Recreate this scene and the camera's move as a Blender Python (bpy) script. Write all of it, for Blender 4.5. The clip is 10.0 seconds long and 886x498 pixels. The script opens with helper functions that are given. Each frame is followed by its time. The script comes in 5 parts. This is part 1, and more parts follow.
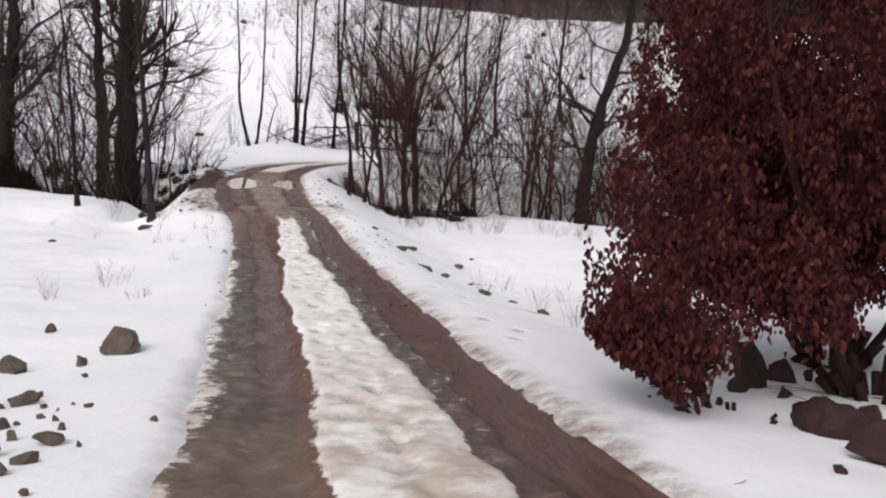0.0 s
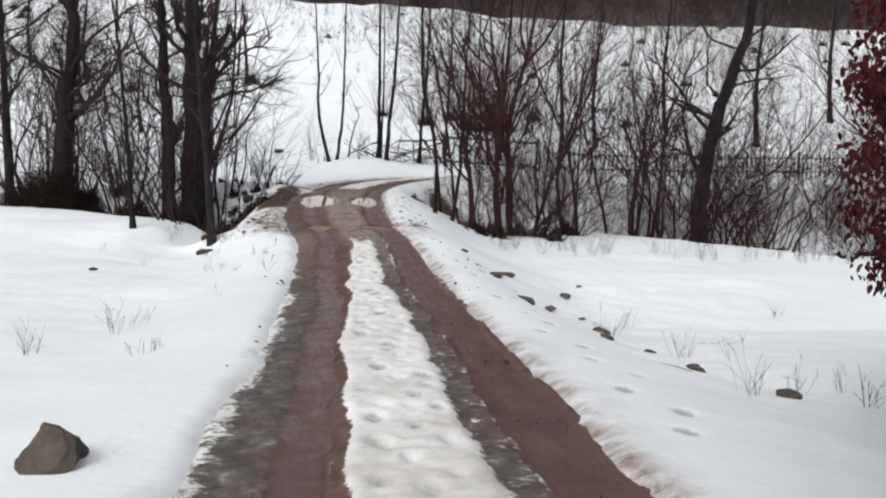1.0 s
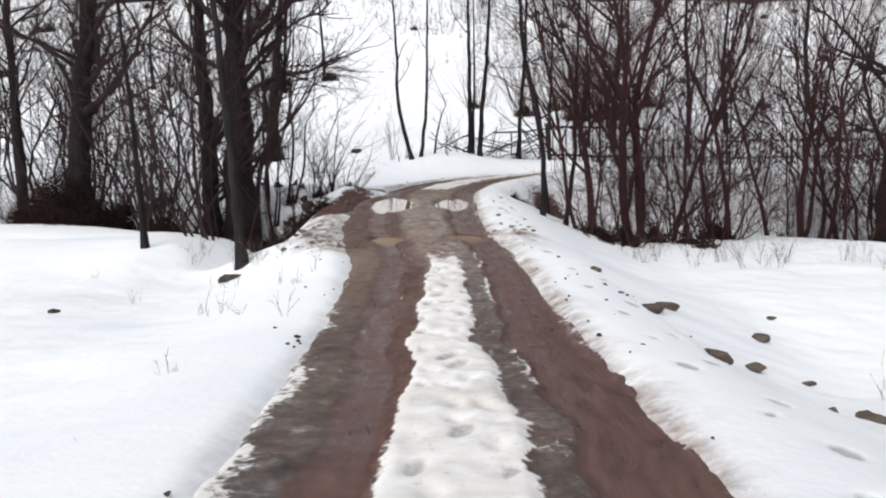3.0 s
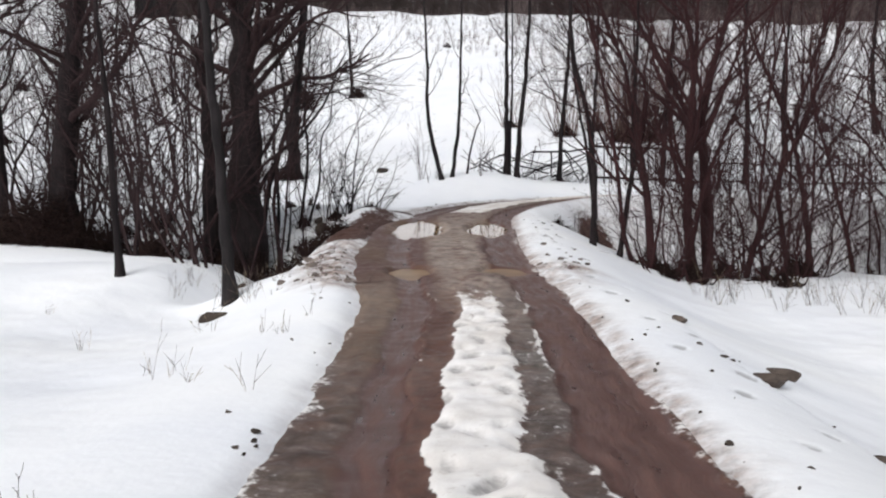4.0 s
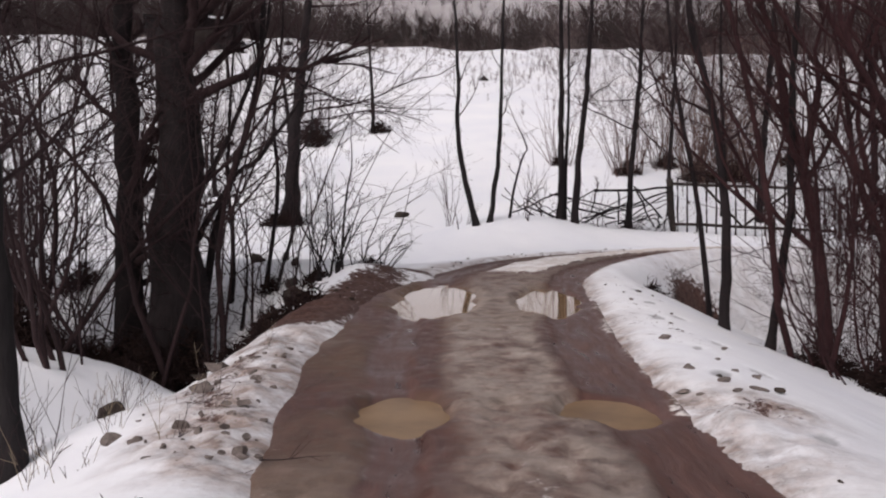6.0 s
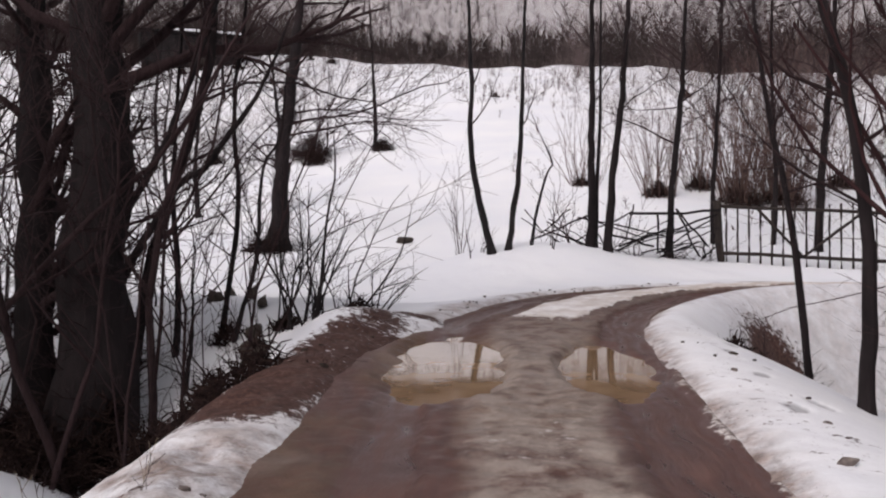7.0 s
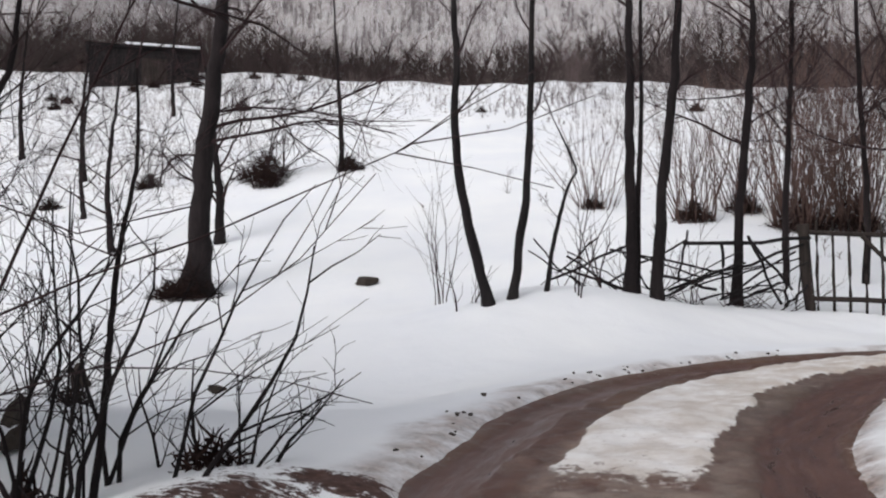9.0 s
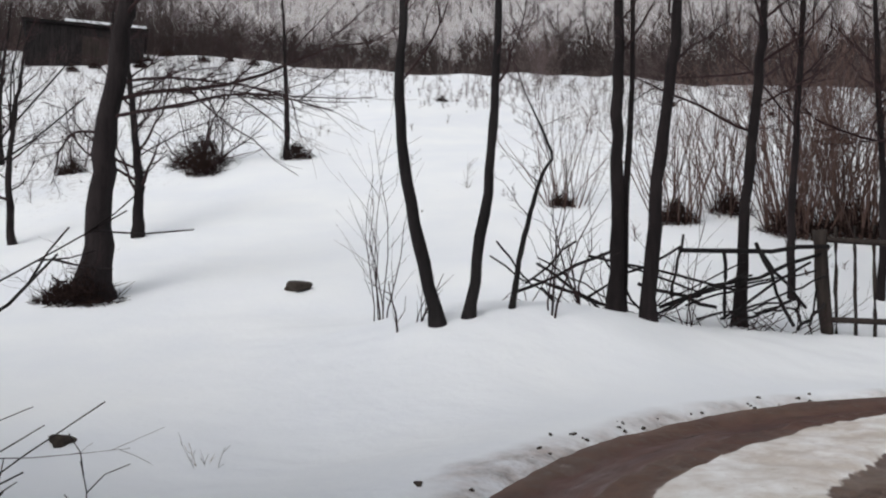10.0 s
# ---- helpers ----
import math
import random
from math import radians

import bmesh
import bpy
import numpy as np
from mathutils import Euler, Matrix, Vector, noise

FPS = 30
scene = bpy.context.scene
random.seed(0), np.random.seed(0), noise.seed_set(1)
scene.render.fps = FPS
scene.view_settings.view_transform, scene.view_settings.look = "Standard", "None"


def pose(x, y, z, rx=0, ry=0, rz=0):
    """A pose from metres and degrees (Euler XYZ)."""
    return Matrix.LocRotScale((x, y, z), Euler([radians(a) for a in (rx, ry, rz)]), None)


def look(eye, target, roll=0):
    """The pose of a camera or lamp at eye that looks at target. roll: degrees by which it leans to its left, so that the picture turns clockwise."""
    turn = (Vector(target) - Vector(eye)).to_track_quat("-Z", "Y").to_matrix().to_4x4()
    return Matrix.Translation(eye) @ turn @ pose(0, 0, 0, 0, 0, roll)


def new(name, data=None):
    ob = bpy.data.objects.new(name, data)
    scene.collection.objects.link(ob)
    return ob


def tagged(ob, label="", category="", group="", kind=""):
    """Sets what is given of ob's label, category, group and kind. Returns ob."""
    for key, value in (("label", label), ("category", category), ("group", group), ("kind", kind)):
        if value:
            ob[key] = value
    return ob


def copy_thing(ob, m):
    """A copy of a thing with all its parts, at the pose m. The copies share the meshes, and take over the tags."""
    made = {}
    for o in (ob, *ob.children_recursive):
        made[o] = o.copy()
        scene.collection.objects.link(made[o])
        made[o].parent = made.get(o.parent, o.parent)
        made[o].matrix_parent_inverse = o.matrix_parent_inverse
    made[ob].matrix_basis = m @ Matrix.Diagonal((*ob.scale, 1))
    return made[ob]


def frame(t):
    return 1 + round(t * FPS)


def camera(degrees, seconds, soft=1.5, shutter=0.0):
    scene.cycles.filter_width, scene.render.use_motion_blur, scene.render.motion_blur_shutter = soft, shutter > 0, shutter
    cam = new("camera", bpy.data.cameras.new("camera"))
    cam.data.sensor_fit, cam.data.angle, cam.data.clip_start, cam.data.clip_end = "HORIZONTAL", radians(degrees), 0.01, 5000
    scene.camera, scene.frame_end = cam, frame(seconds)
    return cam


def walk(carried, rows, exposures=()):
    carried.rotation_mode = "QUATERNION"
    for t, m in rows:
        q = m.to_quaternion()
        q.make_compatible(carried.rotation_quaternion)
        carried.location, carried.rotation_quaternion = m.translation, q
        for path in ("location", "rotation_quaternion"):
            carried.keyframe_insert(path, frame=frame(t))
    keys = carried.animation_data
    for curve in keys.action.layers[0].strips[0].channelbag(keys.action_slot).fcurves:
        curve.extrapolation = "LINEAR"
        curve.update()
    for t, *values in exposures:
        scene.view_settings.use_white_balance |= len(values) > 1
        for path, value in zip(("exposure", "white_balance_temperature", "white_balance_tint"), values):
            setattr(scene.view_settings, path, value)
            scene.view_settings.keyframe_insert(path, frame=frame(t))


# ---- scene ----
cam = camera(49.5, 10.0, soft=2.1)
PATH = [
    (0, (1.084, 1.197, 1.618), (1.032, 3.185, 1.41), 1.8),
    (0.5, (0.942, 3.139, 1.537), (0.797, 5.125, 1.35), 0.9),
    (1, (0.723, 5.052, 1.374), (0.483, 7.03, 1.2), 0.8),
    (1.5, (0.435, 6.956, 1.186), (0.124, 8.922, 0.988), 0.5),
    (2, (0.21, 8.597, 1.134), (-0.159, 10.559, 1.011), -1.6),
    (2.5, (-0.084, 10.304, 1.027), (-0.507, 12.247, 0.811), -1.6),
    (3, (-0.431, 11.934, 0.973), (-0.873, 13.878, 0.813), -1.3),
    (3.2, (-0.561, 12.603, 0.932), (-1.019, 14.546, 0.816), -1.8),
    (4.3, (-1.511, 16.254, 0.855), (-2.023, 18.184, 0.746), -0.1),
    (4.5, (-1.688, 17.021, 0.828), (-2.195, 18.953, 0.718), -0.7),
    (5, (-2.141, 18.913, 0.781), (-2.666, 20.841, 0.695), -1.0),
    (5.5, (-2.646, 20.893, 0.798), (-3.192, 22.816, 0.759), -0.9),
    (6, (-3.225, 22.896, 0.875), (-3.798, 24.813, 0.874), -0.1),
    (6.2, (-3.464, 23.669, 0.909), (-4.043, 25.584, 0.926), 0.3),
    (7.5, (-4.971, 28.351, 1.171), (-5.558, 30.262, 1.238), 0.2),
    (8, (-5.484, 30.066, 1.307), (-6.05, 31.981, 1.41), 0.6),
    (8.5, (-5.895, 31.7, 1.388), (-6.451, 33.617, 1.504), 1.2),
    (9, (-6.265, 33.252, 1.496), (-6.817, 35.171, 1.609), -0.2),
    (9.5, (-6.534, 34.787, 1.611), (-7.07, 36.713, 1.655), -1.0),
    (10, (-6.855, 36.229, 1.764), (-7.328, 38.17, 1.869), 0.8),
]
walk(cam, [(t, look(eye, target, roll)) for t, eye, target, roll in PATH],
     exposures=[(0, .0, 6600, 14), (.5, -.15, 6500, 10), (1, .0, 6400, 8), (1.5, .1, 6350, 7), (2.5, .2, 6400, 9), (4.5, .0, 6450, 12), (5.5, -.18, 6550, 17),
                (6, -.25, 6650, 20), (7.5, -.16, 6650, 20), (8.5, -.09, 6500, 15), (10, -.26, 6400, 10)])

# ---- overcast winter daylight ----
world = bpy.data.worlds.new("world")
scene.world = world
world.use_nodes = True
wn = world.node_tree
wn.nodes.clear()
sky = wn.nodes.new("ShaderNodeTexSky")
sky.sky_type, sky.sun_disc, sky.sun_elevation, sky.sun_rotation, sky.dust_density, sky.air_density = "NISHITA", False, radians(38), radians(200), 4.0, 1.0
hs = wn.nodes.new("ShaderNodeHueSaturation")
hs.inputs["Saturation"].default_value = 0.22
bg = wn.nodes.new("ShaderNodeBackground")
bg.inputs["Strength"].default_value = 0.15
wo = wn.nodes.new("ShaderNodeOutputWorld")
wn.links.new(sky.outputs[0], hs.inputs["Color"])
wn.links.new(hs.outputs[0], bg.inputs["Color"])
wn.links.new(bg.outputs[0], wo.inputs["Surface"])
sun = new("sun", bpy.data.lights.new("sun", "SUN"))
sun.data.energy, sun.data.angle, sun.data.color = 0.7, radians(40), (1.0, .97, .93)
sun.matrix_world = look((0, 0, 60), (14, 38, 10))

# ---- materials ----
def nodes_of(name):
    m = bpy.data.materials.new(name)
    m.use_nodes = True
    return m, m.node_tree.nodes, m.node_tree.links, m.node_tree.nodes["Principled BSDF"]


def noise_node(n, l, scale, detail=5.0, rough=.55, source="Object", stretch=None):
    tc = n.new("ShaderNodeTexCoord")
    t = n.new("ShaderNodeTexNoise")
    t.inputs["Scale"].default_value, t.inputs["Detail"].default_value, t.inputs["Roughness"].default_value = scale, detail, rough
    if stretch:
        mp = n.new("ShaderNodeMapping")
        mp.inputs["Scale"].default_value = stretch
        l.new(tc.outputs[source], mp.inputs["Vector"])
        l.new(mp.outputs[0], t.inputs["Vector"])
    else:
        l.new(tc.outputs[source], t.inputs["Vector"])
    return t.outputs["Fac"]


def ramp(n, l, fac, stops):
    r = n.new("ShaderNodeValToRGB")
    while len(r.color_ramp.elements) < len(stops):
        r.color_ramp.elements.new(.5)
    for e, (p, c) in zip(r.color_ramp.elements, stops):
        e.position, e.color = p, (*c, 1) if len(c) == 3 else c
    l.new(fac, r.inputs["Fac"])
    return r.outputs["Color"]


def mix(n, l, fac, a, b, mode="MIX"):
    m = n.new("ShaderNodeMix")
    m.data_type, m.blend_type = "RGBA", mode
    for sock, v in ((m.inputs["Factor"], fac), (m.inputs["A"], a), (m.inputs["B"], b)):
        if hasattr(v, "links"):
            l.new(v, sock)
        else:
            sock.default_value = (*v, 1) if isinstance(v, tuple) else v
    return m.outputs["Result"]


def math_node(n, l, op, a, b, clamp=False):
    m = n.new("ShaderNodeMath")
    m.operation, m.use_clamp = op, clamp
    for sock, v in ((m.inputs[0], a), (m.inputs[1], b)):
        if hasattr(v, "links"):
            l.new(v, sock)
        else:
            sock.default_value = v
    return m.outputs[0]


def bump(n, l, bsdf, height, strength, dist):
    b = n.new("ShaderNodeBump")
    b.inputs["Strength"].default_value, b.inputs["Distance"].default_value = strength, dist
    l.new(height, b.inputs["Height"])
    l.new(b.outputs[0], bsdf.inputs["Normal"])


def attr(n, name):
    a = n.new("ShaderNodeAttribute")
    a.attribute_name = name
    return a.outputs["Fac"]


def snow_material():
    m, n, l, p = nodes_of("snow")
    big, fine = noise_node(n, l, .35, 4), noise_node(n, l, 9, 6)
    c = ramp(n, l, big, [(.3, (.80, .83, .87)), (.7, (.88, .90, .91))])
    grit = ramp(n, l, noise_node(n, l, 26, 3, .7), [(.66, (0, 0, 0)), (.74, (1, 1, 1))])
    dirt = math_node(n, l, "MULTIPLY", attr(n, "dirt"), ramp(n, l, noise_node(n, l, 3.2, 6, .7), [(.34, (.2, .2, .2)), (.60, (1, 1, 1))]), True)
    c = mix(n, l, dirt, c, ramp(n, l, noise_node(n, l, 8, 5, .7), [(.36, (.17, .135, .12)), (.62, (.40, .325, .29))]))
    # footprints: grey of pressed slush, with the dents' shade painted in
    c = mix(n, l, ramp(n, l, attr(n, "trod_shade"), [(.15, (0, 0, 0)), (.6, (.85, .85, .85))]), c, (.36, .37, .38))
    c = mix(n, l, math_node(n, l, "MULTIPLY", grit, math_node(n, l, "MULTIPLY", attr(n, "dirt"), 1.2, True)), c, (.10, .075, .055))
    # bare earth, and in the ditch and furrow also painted shade
    soil_shade = ramp(n, l, math_node(n, l, "ADD", attr(n, "soil_shade"), math_node(n, l, "MULTIPLY", math_node(n, l, "SUBTRACT", noise_node(n, l, 11, 8, .75), .5), 1.9)), [(.42, (0, 0, 0)), (.56, (1, 1, 1))])
    c = mix(n, l, soil_shade, c, ramp(n, l, noise_node(n, l, 16, 5, .7), [(.3, (.024, .013, .011)), (.55, (.085, .043, .034)), (.75, (.17, .12, .10))]))
    mott = math_node(n, l, "MULTIPLY", ramp(n, l, math_node(n, l, "ADD", noise_node(n, l, 5, 9, .78), math_node(n, l, "MULTIPLY", attr(n, "litter"), .14)), [(.62, (0, 0, 0)), (.72, (1, 1, 1))]), attr(n, "litter"), True)
    c = mix(n, l, mott, c, (.16, .13, .11))
    l.new(c, p.inputs["Base Color"])
    p.inputs["Roughness"].default_value = .75
    p.inputs["Specular IOR Level"].default_value = .25
    bump(n, l, p, math_node(n, l, "ADD", fine, math_node(n, l, "MULTIPLY", noise_node(n, l, 1.6, 4), 2.0)), .14, .05)
    return m


def track_noise(n, l, scale, stretch, detail=5.0, rough=.6):
    """Noise drawn out along the track's own line."""
    v = n.new("ShaderNodeCombineXYZ")
    l.new(math_node(n, l, "MULTIPLY", attr(n, "along"), stretch), v.inputs[0])
    l.new(attr(n, "across"), v.inputs[1])
    t = n.new("ShaderNodeTexNoise")
    t.inputs["Scale"].default_value, t.inputs["Detail"].default_value, t.inputs["Roughness"].default_value = scale, detail, rough
    l.new(v.outputs[0], t.inputs["Vector"])
    return t.outputs["Fac"]


def mud_material():
    m, n, l, p = nodes_of("mud_and_slush")
    big, fine, grain = noise_node(n, l, 1.1, 5, .6), noise_node(n, l, 7, 6, .65), noise_node(n, l, 42, 4, .7)
    brown = ramp(n, l, fine, [(.28, (.052, .024, .018)), (.5, (.102, .052, .040)), (.72, (.175, .104, .082))])
    drag = track_noise(n, l, 9, .16)
    red = ramp(n, l, drag, [(.3, (.055, .025, .020)), (.5, (.094, .046, .037)), (.72, (.148, .080, .065))])
    grey = ramp(n, l, fine, [(.3, (.030, .031, .027)), (.5, (.095, .092, .080)), (.64, (.20, .195, .175)), (.74, (.46, .46, .44))])
    chunk = ramp(n, l, noise_node(n, l, 5.5, 9, .78), [(.36, (.016, .017, .016)), (.47, (.060, .058, .052)), (.54, (.13, .115, .11)), (.60, (.24, .22, .215)), (.66, (.62, .61, .60))])
    grey = mix(n, l, .75, grey, chunk)
    c = mix(n, l, math_node(n, l, "MULTIPLY", attr(n, "grey"), ramp(n, l, noise_node(n, l, 2.2, 5, .7), [(.32, (.35, .35, .35)), (.55, (1, 1, 1))]), True), brown, grey)
    c = mix(n, l, math_node(n, l, "MULTIPLY", attr(n, "ochre"), .8), c, ramp(n, l, fine, [(.3, (.15, .105, .058)), (.7, (.28, .205, .115))]))
    c = mix(n, l, math_node(n, l, "MULTIPLY", attr(n, "pale"), ramp(n, l, noise_node(n, l, 3.4, 6, .7), [(.34, (0, 0, 0)), (.56, (1, 1, 1))]), True), c, ramp(n, l, fine, [(.3, (.20, .155, .125)), (.7, (.42, .365, .32))]))
    rut = math_node(n, l, "ADD", attr(n, "rut"), math_node(n, l, "MULTIPLY", math_node(n, l, "SUBTRACT", fine, .5), .9))
    rut = ramp(n, l, rut, [(.35, (0, 0, 0)), (.65, (1, 1, 1))])
    c = mix(n, l, rut, c, red)
    snow = ramp(n, l, big, [(.3, (.66, .64, .61)), (.6, (.86, .86, .855))])
    speck = ramp(n, l, noise_node(n, l, 13, 4, .7), [(.60, (0, 0, 0)), (.70, (1, 1, 1))])
    snow = mix(n, l, math_node(n, l, "MULTIPLY", speck, .45), snow, (.34, .29, .25))
    stain = math_node(n, l, "MULTIPLY", attr(n, "stain"), ramp(n, l, noise_node(n, l, 2.4, 5, .65), [(.36, (0, 0, 0)), (.6, (1, 1, 1))]), True)
    snow = mix(n, l, stain, snow, (.48, .41, .345))
    # prints on the ridge: trodden slush plus hollow shade, both as colour
    pressed_shade = ramp(n, l, math_node(n, l, "ADD", attr(n, "trod_shade"), math_node(n, l, "MULTIPLY", math_node(n, l, "SUBTRACT", noise_node(n, l, 16, 4, .6), .5), .5)), [(.22, (0, 0, 0)), (.7, (.8, .8, .8))])
    snow = mix(n, l, pressed_shade, snow, ramp(n, l, noise_node(n, l, 20, 4), [(.35, (.24, .23, .225)), (.65, (.5, .49, .48))]))
    k = math_node(n, l, "ADD", attr(n, "snow"), math_node(n, l, "MULTIPLY", math_node(n, l, "SUBTRACT", noise_node(n, l, 12, 6, .65), .5), 1.1))
    k = math_node(n, l, "ADD", k, math_node(n, l, "MULTIPLY", math_node(n, l, "SUBTRACT", track_noise(n, l, 4.5, .5), .5), .9))
    k = ramp(n, l, k, [(.42, (0, 0, 0)), (.58, (1, 1, 1))])
    c = mix(n, l, k, c, snow)
    c = mix(n, l, .3, c, mix(n, l, grain, (.25, .25, .25), (.75, .75, .75)), "OVERLAY")
    l.new(c, p.inputs["Base Color"])
    r = mix(n, l, rut, ramp(n, l, fine, [(.25, (.28, .28, .28)), (.6, (.68, .68, .68))]), ramp(n, l, drag, [(.3, (.22, .22, .22)), (.65, (.5, .5, .5))]))
    l.new(mix(n, l, k, r, (.75, .75, .75)), p.inputs["Roughness"])
    p.inputs["Specular IOR Level"].default_value = .35
    rough = math_node(n, l, "ADD", fine, math_node(n, l, "MULTIPLY", grain, .5))
    bump(n, l, p, mix(n, l, math_node(n, l, "MULTIPLY", k, .75), mix(n, l, rut, rough, drag), (.5, .5, .5)), .5, .03)
    return m


def bark_material(name, dark, light, scale=7.0):
    m, n, l, p = nodes_of(name)
    streak = noise_node(n, l, scale, 6, .7, "Object", (1, 1, .18))
    blot = noise_node(n, l, 1.3, 3)
    c = ramp(n, l, streak, [(.3, dark), (.75, light)])
    info = n.new("ShaderNodeObjectInfo")
    c = mix(n, l, math_node(n, l, "MULTIPLY", info.outputs["Random"], .45), c, tuple(v * .45 for v in dark))
    c = mix(n, l, ramp(n, l, blot, [(.5, (0, 0, 0)), (.75, (.6, .6, .6))]), c, tuple(v * 1.1 for v in light))
    l.new(c, p.inputs["Base Color"])
    p.inputs["Roughness"].default_value = .9
    p.inputs["Specular IOR Level"].default_value = .2
    bump(n, l, p, streak, .9, .04)
    return m


def plain_material(name, a, b, scale, rough=.8, relief=.4, dist=.02, spec=.3, stretch=None):
    m, n, l, p = nodes_of(name)
    f, g = noise_node(n, l, scale, 6, .65, "Object", stretch), noise_node(n, l, scale * .17, 3)
    c = ramp(n, l, f, [(.3, a), (.7, b)])
    c = mix(n, l, math_node(n, l, "MULTIPLY", g, .5), c, tuple(.6 * v for v in a))
    l.new(c, p.inputs["Base Color"])
    p.inputs["Roughness"].default_value = rough
    p.inputs["Specular IOR Level"].default_value = spec
    bump(n, l, p, f, relief, dist)
    return m


def water_material(name, a, b, rough=.04, spec=.5):
    m, n, l, p = nodes_of(name)
    l.new(ramp(n, l, noise_node(n, l, 2.2, 4), [(.35, a), (.65, b)]), p.inputs["Base Color"])
    p.inputs["Roughness"].default_value = rough
    p.inputs["Specular IOR Level"].default_value = spec
    p.inputs["IOR"].default_value = 1.33
    bump(n, l, p, noise_node(n, l, 5, 2), .04, .01)
    return m


def leaf_material(name, a, b, c):
    m, n, l, p = nodes_of(name)
    g = n.new("ShaderNodeNewGeometry")
    col = ramp(n, l, g.outputs["Random Per Island"], [(.0, a), (.5, b), (1.0, c)])
    l.new(mix(n, l, .25, col, ramp(n, l, noise_node(n, l, 30, 3), [(.3, a), (.7, c)])), p.inputs["Base Color"])
    p.inputs["Roughness"].default_value = .9
    p.inputs["Specular IOR Level"].default_value = .06
    return m


SNOW, MUD = snow_material(), mud_material()
BARK = bark_material("dark_bark", (.008, .006, .0065), (.029, .022, .023))
BARK_GREY = bark_material("grey_bark", (.008, .007, .0075), (.032, .027, .028))
TWIG = bark_material("brown_twigs", (.020, .011, .012), (.056, .033, .034), 20)
TWIG_RED = bark_material("reddish_twigs", (.023, .010, .011), (.062, .026, .027), 20)
SHOOT = bark_material("tan_shoots", (.055, .032, .028), (.21, .135, .115), 20)
SCRUB = bark_material("grey_pink_scrub", (.075, .055, .053), (.20, .155, .15), 3)
RUSSET = leaf_material("russet_leaves", (.022, .0055, .0075), (.048, .012, .014), (.098, .029, .025))
DUFF = leaf_material("matted_undergrowth", (.010, .006, .006), (.020, .012, .011), (.045, .028, .024))
STONE = plain_material("field_stone", (.050, .038, .031), (.145, .115, .095), 6, .85, .6, .03)
STONE_RED = plain_material("reddish_stone", (.020, .009, .0095), (.056, .025, .024), 5, .85, .6, .03)
SLOP = plain_material("slush_mud", (.085, .068, .060), (.25, .21, .19), 14, .7, .4)
EARTH = plain_material("bare_earth", (.030, .024, .020), (.085, .066, .052), 12, .95, .8, .03)
STRAW = plain_material("dry_grass", (.16, .125, .085), (.33, .27, .19), 20, .9, .1)
TIMBER = plain_material("weathered_timber", (.018, .014, .013), (.062, .050, .044), 9, .9, .5, .01, .2, (1, 1, .15))
ROOF_SNOW = plain_material("roof_snow", (.78, .81, .85), (.88, .90, .92), 3, .8, .3, .05)
WATER = water_material("muddy_water", (.20, .125, .068), (.30, .20, .118))
WATER_OCHRE = water_material("ochre_water", (.15, .092, .048), (.26, .170, .092), .3, .22)
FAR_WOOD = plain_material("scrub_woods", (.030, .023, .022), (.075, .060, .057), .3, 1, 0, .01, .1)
# distance haze is mixed into this base colour, far paler than the crest's wood
HAZED_WOOD = plain_material("hazed_woods", (.16, .145, .15), (.32, .295, .30), .04, 1, 0, .01, .1)

# ---- the lie of the land: road line, banks, stream gully and hill ----
def sm(a, b, v):
    t = np.clip((v - a) / (b - a), 0.0, 1.0)
    return t * t * (3 - 2 * t)


ROAD = np.array([(3.6, -8, .55), (2.2, 0, .17), (.85, 6, -.19), (.25, 9, -.39), (-.35, 11.7, -.52), (-1.5, 16.8, -.66), (-2.76, 22, -.66),
                 (-3.93, 27, -.41), (-5.0, 30, -.2), (-5.85, 33, .02), (-6.9, 37.5, .35), (-7.05, 40, .5), (-6.7, 42, .62), (-5.9, 43.8, .73),
                 (-4.5, 45.3, .82), (-2.8, 46.3, .85), (0, 47.4, .8), (5, 48.8, .6), (14, 50.5, .4), (40, 54, .2)])


def spline(pts, step):
    """A smooth line through pts, resampled at even steps."""
    out = []
    p = np.vstack([2 * pts[0] - pts[1], pts, 2 * pts[-1] - pts[-2]])
    for i in range(1, len(p) - 2):
        for t in np.linspace(0, 1, 40, endpoint=False):
            a, b, c, d = p[i - 1], p[i], p[i + 1], p[i + 2]
            out.append(.5 * (2 * b + (c - a) * t + (2 * a - 5 * b + 4 * c - d) * t * t + (3 * b - a - 3 * c + d) * t ** 3))
    out = np.array(out + [pts[-1]])
    s = np.r_[0, np.cumsum(np.linalg.norm(np.diff(out, axis=0), axis=1))]
    q = np.arange(0, s[-1], step)
    return np.stack([np.interp(q, s, out[:, k]) for k in range(pts.shape[1])], 1)


LINE = spline(ROAD, 0.1)
TAN = np.gradient(LINE[:, :2], axis=0)
TAN /= np.linalg.norm(TAN, axis=1)[:, None]


def road_uv(x, y):
    """Nearest index on the road's line and the signed distance (right is positive)."""
    x, y = np.ravel(x), np.ravel(y)
    idx, u = np.zeros(len(x), int), np.zeros(len(x))
    for a in range(0, len(x), 4000):
        dx, dy = x[a:a + 4000, None] - LINE[None, :, 0], y[a:a + 4000, None] - LINE[None, :, 1]
        d2 = dx * dx + dy * dy
        k = d2.argmin(1)
        r = np.arange(len(k))
        idx[a:a + 4000] = k
        t = TAN[k]
        side = np.sign(dx[r, k] * t[:, 1] - dy[r, k] * t[:, 0])
        u[a:a + 4000] = np.sqrt(d2[r, k]) * np.where(side == 0, 1, side)
    return idx, u


